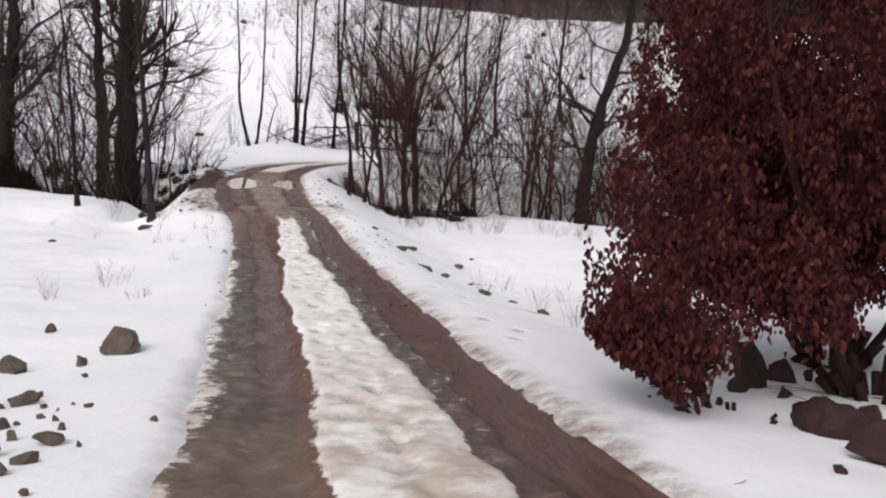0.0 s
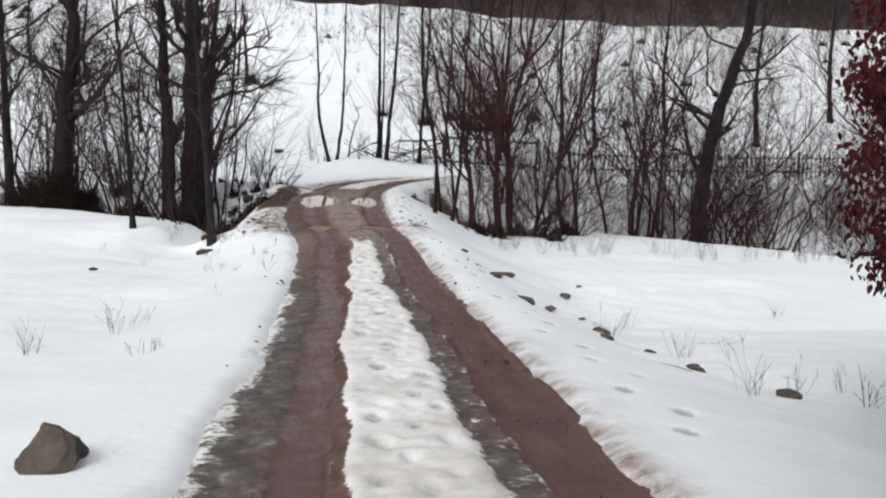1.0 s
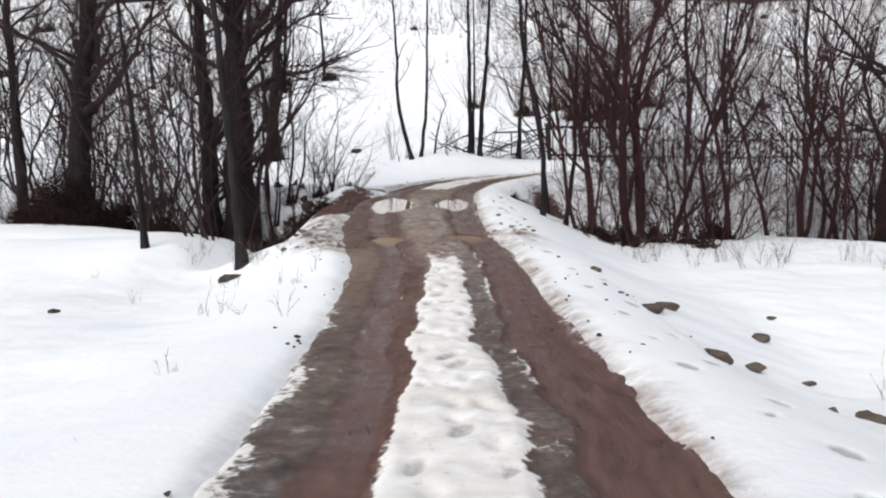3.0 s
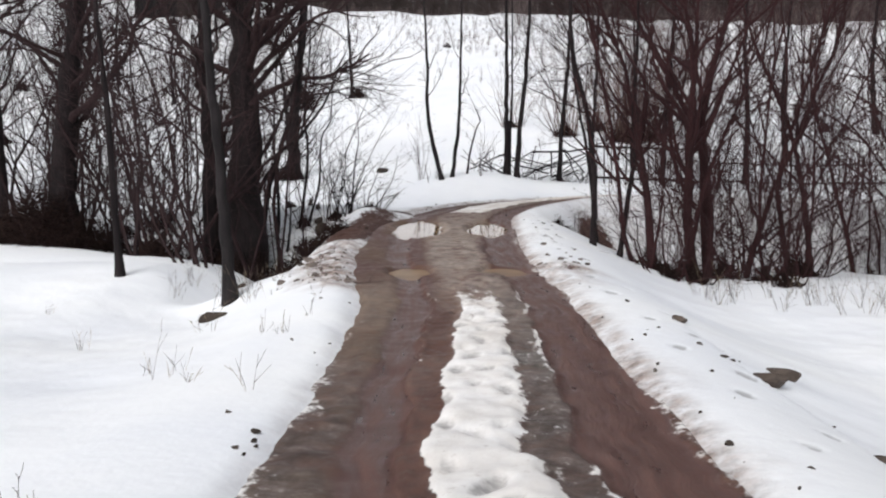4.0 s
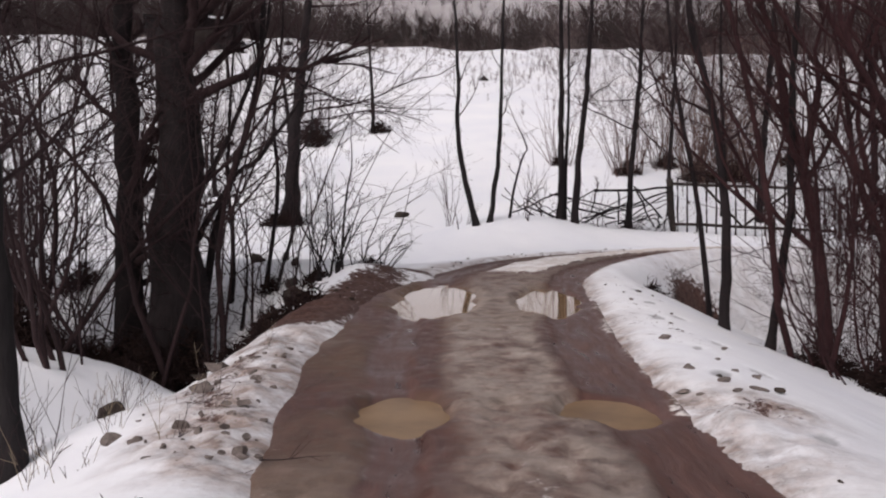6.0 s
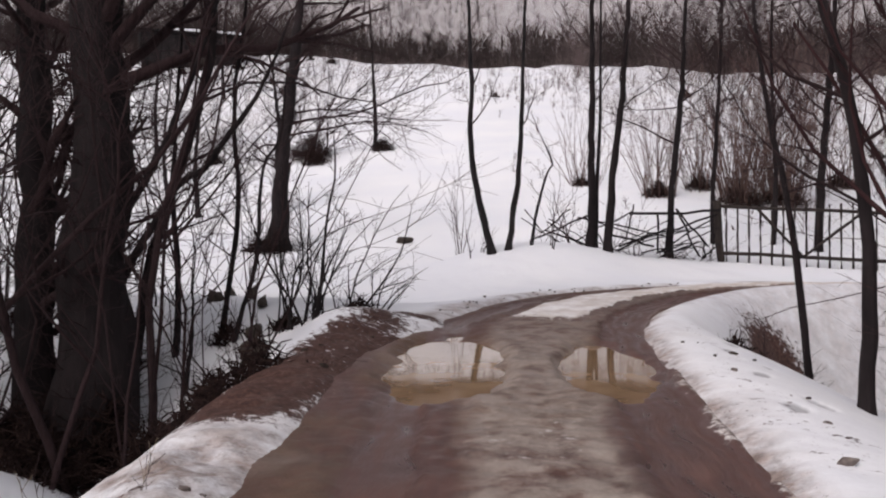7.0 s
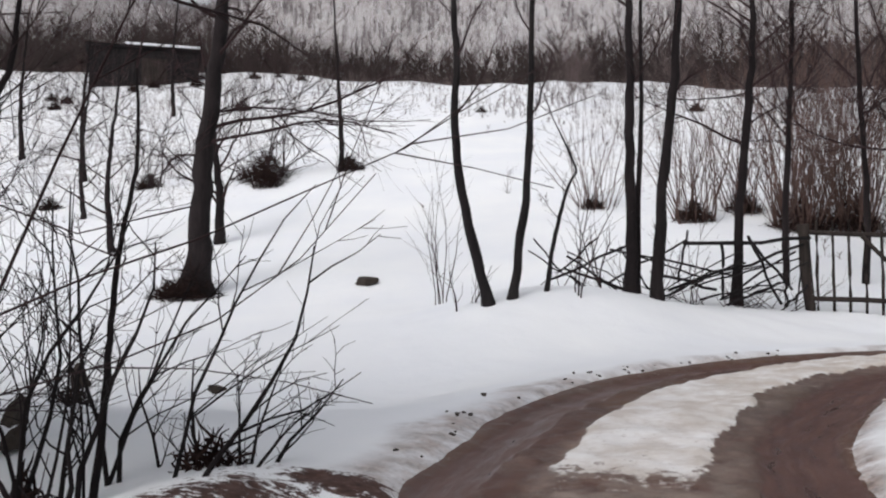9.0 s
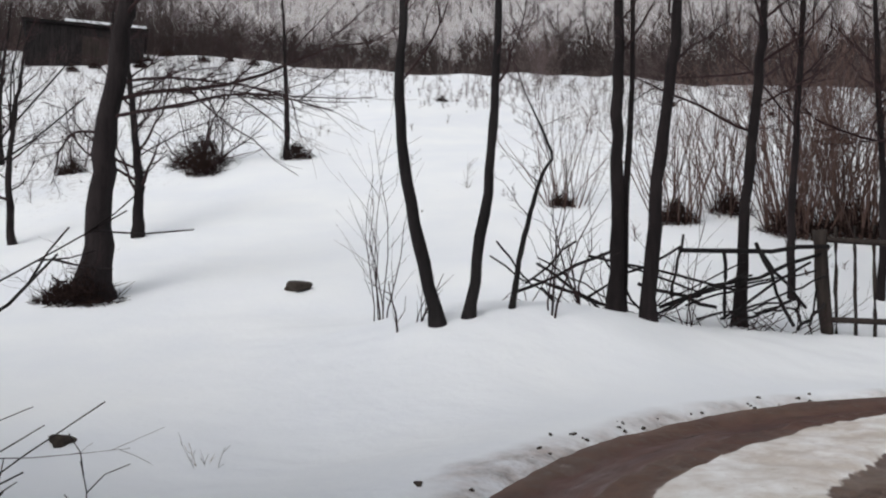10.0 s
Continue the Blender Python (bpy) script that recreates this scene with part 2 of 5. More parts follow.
def lattice(x, y, seed):
    """Smooth value noise on a unit lattice, -1 to 1."""
    xi, yi = np.floor(x), np.floor(y)
    fx, fy = x - xi, y - yi
    fx, fy = fx * fx * (3 - 2 * fx), fy * fy * (3 - 2 * fy)

    def h(a, b):
        v = np.sin(a * 127.1 + b * 311.7 + seed * 74.7) * 43758.5453
        return 2 * (v - np.floor(v)) - 1

    return (h(xi, yi) * (1 - fx) + h(xi + 1, yi) * fx) * (1 - fy) + (h(xi, yi + 1) * (1 - fx) + h(xi + 1, yi + 1) * fx) * fy


def wob(x, y, f, seed=0.0):
    """Irregular smooth noise about -1 to 1; f sets how fine it is."""
    a, b = .8 * x + .6 * y, -.6 * x + .8 * y
    g = f * .55
    return .95 * lattice(a * g, b * g, seed) + .5 * lattice(x * g * 2.1, y * g * 2.1, seed + 5.3) + .25 * lattice(b * g * 4.3, a * g * 4.3, seed + 9.1)


def along(s, f, row=0.0):
    """Noise that varies only along the track."""
    return wob(s, 0 * s + row * 5.7, f, 2.0)


def half_width(yc, u=1.0):
    """From the track's line to its verge, on the side of u (right is positive)."""
    right = np.interp(yc, [0, 6, 17, 22, 25, 27, 29, 31, 37, 42, 46, 54], [1.3, 1.4, 1.42, 1.42, 1.36, 1.27, 1.3, 1.4, 1.58, 1.66, 1.5, 1.3])
    left = np.interp(yc, [0, 6, 12, 16, 22, 27, 28, 30.5, 36, 37.2, 38.2, 39.5, 41, 42, 43.3, 44, 45.2, 46, 54], [1.3, 1.36, 1.4, 1.33, 1.32, 1.38, 1.5, 1.6, 1.5, 1.25, 1.06, 1.08, 1.2, 1.22, 1.28, 1.35, 1.5, 1.5, 1.3])
    return np.where(np.asarray(u) > 0, right, left)


def gully_y(x):
    return np.where(x < -6, 34.9 + .4 * np.clip(-9.5 - x, 0, 6), 40.2 + .28 * np.clip(x + 4, 0, 10) + .15 * np.clip(x - 6, 0, 60))


def ground_z(x, y, fine=True):
    """Height of the snow-covered ground."""
    shape = np.shape(x)
    x, y = np.ravel(np.asarray(x, float)), np.ravel(np.asarray(y, float))
    k, u = road_uv(x, y)
    zr, yc = LINE[k, 2], LINE[k, 1]
    hw = half_width(yc, u)
    d = np.abs(u) - hw
    right = np.interp(yc, [0, 8, 16, 22, 27, 33, 37, 42, 47, 48.8, 50.5, 54], [.0, .1, .35, 1.0, .9, 1.05, 1.25, 1.8, 2.2, 2.1, 1.8, 1.5])
    left = np.interp(yc, [0, 15, 22, 26, 29, 33, 36, 38, 40, 44], [.08, .12, .25, .5, .75, 1.1, .8, .25, .0, 0])
    drop = np.where(u > 0, right, left)
    span = np.where(u > 0, np.interp(yc, [0, 20, 30, 37, 40, 60], [3.0, 3.2, 4.0, 4.0, 2.0, 2.6]), np.interp(yc, [0, 25, 33, 44], [3.5, 3.0, 2.2, 2.5]))
    start = np.where(u > 0, .15, np.interp(yc, [31, 33, 35, 37, 39, 41], [.15, .3, .35, .7, .6, .15]))
    z = zr - drop * np.where(d > start, sm(0, 1, (d - start) / (span - .15)), 0)
    # the far hillside beyond the road
    hill = .87 + .17 * np.minimum(y - 47, 6) + .075 * np.clip(y - 53, 0, 400) - .1 * np.clip(x + 7, 0, 8) * (1 - sm(54, 75, y)) + .235 * np.log1p(np.exp(np.clip((y - 53.5) / 1.5, -30, 30))) * 1.5
    fall = .085 * np.clip(x + 8, -70, 0) + .055 * np.clip(x + 8, 0, 60)
    hill = hill - fall * sm(50, 92, y) + .7 * np.exp(-((x + 8.6) / 2.4) ** 2 - ((y - 47.7) / 2.0) ** 2)
    crest = 18.3 - fall
    hill = np.where(hill > crest - 2, crest - 2 + 3 * np.tanh((hill - crest + 2) / 3), hill) - .12 * np.clip(y - 112, 0, 60)
    hill += 185 * sm(190, 520, y) * (1 + .18 * np.sin(x * .009 + 1) + .06 * np.sin(x * .031))
    north = np.where(u < 0, sm(38, 44, y), sm(47.5, 50.5, y - .2 * np.clip(x, 0, 60) - 0.5)) * sm(.1, 2.6, d)
    z = z * (1 - north) + hill * north
    z = z + .75 * np.exp(-((y - 31.0) / 3.2) ** 2) * sm(8.6, 10.6, -x) * sm(.5, 3, d) * (u < 0)
    # snow banks above the culvert and round the slim tree
    z = z + .42 * np.exp(-((y - 39.8) / 3.1) ** 2) * sm(6.9, 11.4, -x) * (1 - sm(13, 19, -x)) * sm(.0, 2.2, d)
    z = z + .2 * np.exp(-((x + 8.75) / .6) ** 2 - ((y - 37.0) / 1.0) ** 2) * sm(.05, .5, d)
    z = z + .24 * np.exp(-((x + 8.25) / 1.0) ** 2 - ((y - 28.85) / .6) ** 2) * sm(.3, 1.2, d)
    # the stream's gully on either side of the road
    g = np.exp(-((y - gully_y(x)) / np.where(x < -6, 1.7, 1.5)) ** 2)
    z = z - g * sm(.6, 2.4, d) * np.where(x < -6, .95, .5)
    s = x - np.interp(y, [14, 16.5, 18.5, 21.8, 26, 28], [3.2, 2.3, 1.35, .05, -1.25, -1.9]) + .16 * along(y, 1.3, 31)
    z = z - .10 * sm(-.06, .07, s) * (1 - sm(.3, 1.8, s)) * np.interp(y, [14.5, 16, 26, 27.5], [0, 1, 1, 0]) * (.55 + .45 * np.tanh(3 * along(y, .9, 33)))
    away = sm(.2, 2.5, d)
    z = z + away * (.07 * wob(x, y, .45, 1) + .03 * wob(x, y, 1.7, 2) * (1 - sm(4.5, 7.0, x)) * (1 - sm(11, 13.5, -x)) * (1 - sm(49, 52, y))) + .35 * sm(20, 60, d) * wob(x, y, .08, 3)
    z = z + sm(60, 75, y) * .25 * wob(x, y, .5, 5)
    if fine:
        edge = .13 * along(yc, .8, np.where(u > 0, 3.0, 7.0)) * np.where(u > 0, .22, .8) + np.where(u > 0, .006, .035) * wob(x, y, 4.0, 6)
        e = np.abs(u) - hw + edge
        lip = np.interp(yc, [0, 12, 26, 34, 45, 54], [.04, .045, .07, .09, .06, .05])
        z = z + np.where(e > 0, lip * np.tanh(.5 * e / lip) - lip * .7 * sm(.5, 2.0, e), .5 * np.maximum(e, -.3) - .5 * sm(.25, .8, -e))
    return z.reshape(shape)

# ---- ground and road ----
def lines(lo, hi, step, far_lo, far_hi, grow):
    mid = list(np.arange(lo, hi, step))
    a, s = [lo], step
    while a[-1] > far_lo:
        s *= grow
        a.append(a[-1] - s)
    b, s = [mid[-1]], step
    while b[-1] < far_hi:
        s *= grow
        b.append(b[-1] + s)
    return np.array(a[:0:-1] + mid + b[1:])


def sheet(name, X, Y, Z, material, attrs):
    """A grid mesh with float attributes at its points."""
    r, c = X.shape
    me = bpy.data.meshes.new(name)
    me.vertices.add(r * c)
    me.vertices.foreach_set("co", np.stack([X, Y, Z], -1).astype(np.float32).ravel())
    i = (np.arange(r - 1)[:, None] * c + np.arange(c - 1)[None, :]).ravel()
    quads = np.stack([i, i + 1, i + c + 1, i + c], 1)
    me.loops.add(quads.size)
    me.loops.foreach_set("vertex_index", quads.astype(np.int32).ravel())
    me.polygons.add(len(quads))
    me.polygons.foreach_set("loop_start", np.arange(0, quads.size, 4, dtype=np.int32))
    me.polygons.foreach_set("use_smooth", np.ones(len(quads), bool))
    me.update(calc_edges=True)
    for k, v in attrs.items():
        me.attributes.new(k, "FLOAT", "POINT").data.foreach_set("value", np.ascontiguousarray(v, np.float32).ravel())
    me.materials.append(material)
    return new(name, me)


def dents(x, y, z, spots):
    """Press footprints (x, y, heading, depth) into a height field."""
    for px, py, h, dep in spots:
        near = (np.abs(x - px) < .5) & (np.abs(y - py) < .5)
        if not near.any():
            continue
        dx, dy = x[near] - px, y[near] - py
        a, b = dx * math.cos(h) + dy * math.sin(h), -dx * math.sin(h) + dy * math.cos(h)
        s = .72 + .6 * abs(math.sin(px * 37.0 + py * 11.0))
        q = (a / (.115 * s)) ** 2 + (b / (.052 * s)) ** 2 + .35 * math.sin(px * 91.0) * a * b / .006
        z[near] += -dep * np.exp(-q * q * .7)


rng = random.Random(4)
GX = lines(-11.0, 4.6, .055, -700, 700, 1.1)
GY = lines(-3.0, 50.0, .055, -90, 1200, 1.11)
GXX, GYY = np.meshgrid(GX, GY)
GZZ = ground_z(GXX, GYY)
gk, gu = road_uv(GXX, GYY)
gyc, gu = LINE[gk, 1].reshape(GXX.shape), gu.reshape(GXX.shape)
gd = np.abs(gu) - half_width(gyc, gu)
walked = []
for i in range(34):
    k = 200 + i * 8 + rng.randint(-2, 2)
    off = float(half_width(LINE[k, 1])) + .75 + (.16 if i % 2 else -.12) + rng.uniform(-.1, .1)
    walked.append((LINE[k, 0] + TAN[k, 1] * off, LINE[k, 1] - TAN[k, 0] * off, math.atan2(TAN[k, 1], TAN[k, 0]) + rng.uniform(-.2, .2), rng.uniform(.03, .05)))
dents(GXX, GYY, GZZ, walked)
pressed_shade = np.zeros_like(GXX)
dents(GXX, GYY, pressed_shade, [(a, b, h, 1.0) for a, b, h, dep in walked])
fringe = np.where(gu > 0, .8 * (1 - sm(-.05, .2, gd + .05 * along(gyc, 1.4, 9))) + .4 * (1 - sm(.0, .48, gd + .16 * wob(GXX, GYY, 2.2, 12))), .3 * (1 - sm(.0, .22, gd + .1 * along(gyc, 1.7, 4))))
fringe = np.where((gu < 0) & (gyc > 38.5), .9 * (1 - sm(.0, .42, gd + .18 * wob(GXX, GYY, 2.3, 9))), fringe)
fringe *= np.interp(gyc, [0, 8, 24, 30, 44, 50], [1, 1, .8, 1, .9, .7])
fringe = np.maximum(fringe, 1.4 * (1 - sm(.4, 1.15, gd + .3 * wob(GXX, GYY, 1.6, 44) + .12 * wob(GXX, GYY, 6.0, 45))) * np.interp(gyc, [27.2, 28.4, 31.4, 33.5], [0, 1, 1, 0]) * (gu < 0))
fringe = np.maximum(fringe, 1.5 * np.exp(-((GXX + 3.15) / .5) ** 2 - ((GYY - 29.75) / .55) ** 2))
fringe = np.maximum(fringe, .8 * np.exp(-((GXX + 3.0) / .5) ** 2 - ((GYY - 28.5) / .9) ** 2))
fringe = np.maximum(fringe, .42 * (1 - sm(.6, 2.4, gd + .5 * wob(GXX, GYY, .9, 46))) * sm(40.5, 43, gyc) * (gu > 0))
soil_shade = .72 * np.exp(-((GXX + 8.5 + .2 * (GYY - 37.6)) / .5) ** 2 - ((GYY - 37.2) / 1.3) ** 2)
soil_shade = np.maximum(soil_shade, .50 * np.exp(-((GXX + 3.05) / .4) ** 2 - ((GYY - 29.75) / .35) ** 2))
soil_shade = np.maximum(soil_shade, .30 * np.exp(-((gd - .45 + .3 * wob(GXX, GYY, 2.3, 54)) / .3) ** 2) * np.interp(gyc, [30, 32, 38, 40], [0, 1, 1, 0]) * (gu > 0))
# scoured ditch: earth colour that also stands for shade under the snow lip
soil_shade = np.maximum(soil_shade, 1.3 * np.exp(-((gd - 1.3) / .42) ** 2) * np.interp(gyc, [37.2, 38.6, 40.5, 41.6], [0, 1, 1, 0]) * (gu > 0))
soil_shade = np.maximum(soil_shade, 1.3 * np.exp(-((GXX + 3.7) / .6) ** 2 - ((GYY - 41.6) / .9) ** 2))
soil_shade = np.maximum(soil_shade, .75 * (1 - sm(.4, .9, gd)) * np.interp(gyc, [32.6, 34.2, 36.8, 37.8], [0, 1, 1, 0]) * (gu < 0))
soil_shade = np.maximum(soil_shade, .52 * sm(185, 215, GYY))
soil_shade = np.maximum(soil_shade, 1.2 * np.exp(-((gd - .4) / .5) ** 2) * np.interp(gyc, [32.4, 33.2, 34.6, 35.6], [0, 1, 1, 0]) * (gu < 0))
soil_shade = np.maximum(soil_shade, .6 * np.exp(-((GYY - gully_y(GXX) + .4) / 1.1) ** 2) * sm(1.2, 2.5, gd) * (1 - sm(24, 40, np.abs(GXX + 4))))
soil_shade = np.maximum(soil_shade, .95 * np.exp(-((GXX + 8.3) / .42) ** 2 - ((GYY - 38.3) / .28) ** 2))
scar = GXX - np.interp(GYY, [14, 16.5, 18.5, 21.8, 26, 28], [3.2, 2.3, 1.35, .05, -1.25, -1.9]) + .16 * along(GYY, 1.3, 31)
# the furrow's shadow line, painted as broken dark earth along the small scarp
soil_shade = np.maximum(soil_shade, .62 * np.exp(-((scar - .03) / .09) ** 2) * np.interp(GYY, [15.5, 17, 25, 26.5], [0, 1, 1, 0]) * sm(-.1, .6, along(GYY, 1.7, 35)))
dusty = .3 * np.exp(-((gd - .05) / .38) ** 2) * np.interp(gyc, [27, 29, 33, 36], [0, 1, 1, .3]) * (gu < 0)
GZZ += .04 * wob(GXX, GYY, 5.0, 71) * np.clip(soil_shade, 0, 1) * (GYY < 60) * sm(.08, .3, gd)
soil_shade = np.maximum(soil_shade, .46 * np.exp(-((gd - .4 + .25 * wob(GXX, GYY, 1.9, 53)) / .3) ** 2) * np.interp(gyc, [28.4, 29.2, 31.2, 32.6], [0, 1, 1, 0]) * (gu < 0))
slop = np.clip(fringe, 0, 1) * sm(26.5, 28.5, gyc) * (1 - sm(32, 34, gyc)) * sm(.0, .12, gd)
GZZ += slop * (.045 * wob(GXX, GYY, 4.6, 61) + .03 * wob(GXX, GYY, 9.5, 62))
clods = dusty + sm(27, 32, gyc) * (1 - sm(42, 46, gyc)) * (1 - sm(.3, 1.5, gd)) * np.where(gu > 0, .2, .35)
clods *= 1 - .9 * sm(37, 38.5, gyc) * (gu < 0)
litter = np.clip(clods + sm(54, 66, GYY) * .8 * (1 - sm(-.2, .6, 1.4 - np.abs(GXX + 14 + .18 * (GYY - 50)) / 5)) + .55 * sm(30, 37, GYY) * (1 - sm(38, 44, GYY)) * sm(3, 7, gd), 0, 1)
ground = sheet("ground", GXX, GYY, GZZ, SNOW, {"dirt": np.clip(fringe, 0, 1), "litter": litter, "trod_shade": np.clip(-pressed_shade, 0, 1), "soil_shade": np.clip(soil_shade, 0, 1.3)})
tagged(ground, "wet white snow over rough fields and a hillside", "ground", kind="structure")

rs = np.arange(0, np.argmax(LINE[:, 0] > 14.0 * (LINE[:, 1] > 40) + 99 * (LINE[:, 1] <= 40)), .52)
rl = np.stack([np.interp(rs, np.arange(len(LINE)), LINE[:, j]) for j in range(3)], 1)
rt = np.stack([np.interp(rs, np.arange(len(LINE)), TAN[:, j]) for j in range(2)], 1)
ru = np.linspace(-2.0, 2.0, 100)
RX = rl[:, None, 0] + rt[:, None, 1] * ru[None, :]
RY = rl[:, None, 1] - rt[:, None, 0] * ru[None, :]
RYC = np.broadcast_to(rl[:, None, 1], RX.shape)
RS = np.broadcast_to(rs[:, None] * .1, RX.shape)
RU = np.broadcast_to(ru[None, :], RX.shape) + .05 * along(RS, .8, 1)
rhw = half_width(RYC, RU)
lin = np.interp(RYC, [0, 6, 16, 21, 26, 37, 40, 43, 45, 48], [-.38, -.40, -.41, -.28, -.24, -.3, -.2, -.28, -.35, -.35]) + .035 * along(RS, 1.6, 2)
rin = np.interp(RYC, [0, 6, 11, 16, 21, 26, 37, 40, 43, 45, 48], [.6, .55, .4, .46, .32, .28, .6, .76, .66, .56, .5]) + .05 * along(RS, 2.2, 3)
RUE = RU
RU = RU + .035 * wob(RX, RY, 3.2, 81) + .018 * wob(RX, RY, 9.0, 82)
middle = sm(-.05, .05, RU - lin) * (1 - sm(-.06, .06, RU - rin))
thin = np.interp(RYC, [0, 20, 24, 26.5, 28, 29, 32.5, 34, 38.4, 39.8, 52], [1, 1, .95, .62, .28, .18, .14, .1, .06, .9, 1])
ridge_line = lin - np.interp(RYC, [0, 18, 24, 30], [.05, .06, .28, .33]) + .03 * along(RS, 1.1, 5)
ridge_l = np.exp(-((RU - ridge_line) / .028) ** 2) * np.interp(RYC, [4, 8, 17, 20, 23, 27, 30], [0, .8, .7, .3, .7, .7, 0]) * sm(-.6, .0, along(RS, .8, 17))
right_line = rin + .30 + .05 * along(RS, .9, 6)
ridge_r = np.exp(-((RU - right_line) / .032) ** 2) * np.interp(RYC, [6, 10, 16, 20, 28, 31], [0, .5, .5, .8, .8, 0]) * sm(-.3, .25, along(RS, 1.6, 18))
slush = .26 * sm(.1, .8, wob(RX, RY, 1.1, 12)) * np.interp(RYC, [22, 27, 32, 35], [0, .8, .8, .1]) * sm(-.9, -.5, RU)
melt = np.interp(RYC, [0, 16, 22, 27], [1, 1, .8, .35]) * (RU < 0) * .62 * sm(-.42, .02, np.abs(RU) - rhw + .06 * along(RS, 1.5, 8))
melt = melt + (RU > 0) * .5 * np.interp(RYC, [16, 22, 34, 40], [.4, 1, 1, .6]) * sm(-.22, .03, RU - rhw + .06 * along(RS, 1.7, 19))
loose = sm(-.04, .05, RU - rin) * (1 - sm(-.08, .05, RU - right_line)) * np.interp(RYC, [4, 8, 26, 29], [.1, .3, .28, 0])
snowy = np.clip(loose + middle * thin + slush + .55 * ridge_l + .75 * ridge_r + melt, 0, 1)
rut_l = sm(ridge_line - .52, ridge_line - .30, RU + .05 * along(RS, 1.0, 9)) * (1 - sm(ridge_line - .06, ridge_line, RU))
rut_r = sm(right_line - .05, right_line + .05, RU) * (1 - sm(rhw - .12, rhw + .02, RU))
calm = 1 - .8 * np.clip(rut_l + rut_r, 0, 1)
rim = 1 - sm(-.3, -.05, np.abs(RU) - rhw)
RZ = rl[:, None, 2] + .05 * middle * thin - .04 * rut_l - .038 * rut_r + .03 * ridge_l + .03 * ridge_r - .55 * np.clip(np.abs(np.where(RU > 0, RUE, RU)) - rhw + .02, 0, 2)
RZ = RZ + rim * (np.interp(RYC, [0, 30, 34, 40, 43], [.014, .014, .006, .006, .012]) * wob(RX, RY, 3.0, 7) + calm * (.010 * wob(RX, RY, 9.0, 3) + .014 * wob(RX, RY, 17.0, 5) * (1 - .5 * middle)))
steps = []
for i in range(110):
    k = 105 + int(i * 2.6) + rng.randint(-1, 1)
    off = .04 + (.17 if i % 2 else -.14) + rng.uniform(-.16, .16)
    steps.append((LINE[k, 0] + TAN[k, 1] * off, LINE[k, 1] - TAN[k, 0] * off, math.atan2(TAN[k, 1], TAN[k, 0]) + rng.uniform(-.35, .35), rng.uniform(.03, .045)))
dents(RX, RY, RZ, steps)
# colour mask of the prints, for grey slush and the shade inside them
trod_shade = np.zeros_like(RX)
dents(RX, RY, trod_shade, [(a, b, h, rng.choice((.3, .5, .75, 1.0))) for a, b, h, dep in steps])
# shallow pools: along, across (right positive), half length, half width, ochre or clear
POOLS = [(35.75, -.62, 1.45, .52, 0), (35.6, .88, 1.3, .36, 0), (29.5, -.66, .42, .30, 1), (29.5, .80, .40, .30, 1)]
ochre = .28 * np.interp(RYC, [17, 21, 32, 35], [0, 1, 1, .4]) * (1 - sm(-.75, -.55, RU)) * sm(-.6, .5, wob(RX, RY, .8, 33))
ochre = ochre + .28 * np.interp(RYC, [26, 28, 33, 37], [0, 1, 1, .5]) * sm(.0, .6, wob(RX, RY, .9, 35))
ochre = ochre + .42 * np.interp(RYC, [4, 7.5, 10, 13], [1, 1, .5, 0]) * (1 - sm(-.1, .1, RU - lin)) * sm(-.7, .3, wob(RX, RY, 1.3, 37))
for py, pu, a, b, kind in POOLS:
    q = np.sqrt(((RYC - py) / (a * 1.25)) ** 2 + ((RU - pu) / (b * 1.25)) ** 2)
    q = q + .16 * wob(RX, RY, 2.4, 50) + .06 * wob(RX, RY, 7.0, 51)
    hold = 1 - sm(.75, 1.15, q)
    RZ = RZ * (1 - hold) + (rl[:, None, 2] - .098) * hold
    snowy *= sm(.7, 1.3, q)
    ochre = np.maximum(ochre, (.45 if kind else .3) * (1 - sm(.8, 1.4, q + .3 * wob(RX, RY, 2.5, 4))))
grey = np.interp(RYC, [0, 7, 10, 16, 22, 27, 40], [.5, .55, 1, .95, .5, .2, .1]) * (1 - sm(-.06, .10, RU - ridge_line + np.interp(RYC, [5, 8, 11.5], [.02, .1, .42])))
grey = grey + np.interp(RYC, [5, 9, 26, 30], [.35, .7, .65, .2]) * sm(-.05, .06, RU - rin) * (1 - sm(-.06, .05, RU - right_line))
grey = np.clip(grey + .25 * sm(.3, .8, wob(RX, RY, .8, 6)), 0, 1)
ruts = np.clip(np.maximum(rut_l * np.interp(RYC, [5, 7.5, 11], [.1, .3, 1]), rut_r * np.interp(RYC, [5, 10], [.5, 1])) * np.interp(RYC, [0, 40, 46], [1, 1, .5]), 0, 1)
wash = np.interp(RYC, [23, 26, 37, 40], [0, .58, .58, .3]) * np.maximum(1 - sm(-.5, -.2, RU), sm(.45, .7, RU))
ruts = np.maximum(ruts, wash * (1 - .6 * np.clip(ochre / .4, 0, 1)))
pale = np.interp(RYC, [24, 28, 30, 33, 38, 41], [0, .45, .95, .95, .7, .25]) * sm(-.2, .1, RU - lin) * (1 - sm(.0, .25, RU - rin - .1))
pale = np.clip(pale + .4 * sm(.15, .6, wob(RX, RY, 1.1, 41)) * np.interp(RYC, [20, 27, 39, 42], [.1, .8, .8, .3]), 0, 1)
stain = np.interp(RYC, [0, 6, 8, 12, 24, 28, 37, 40, 46], [1.3, 1.2, .8, .25, .2, .5, .7, .6, .9])
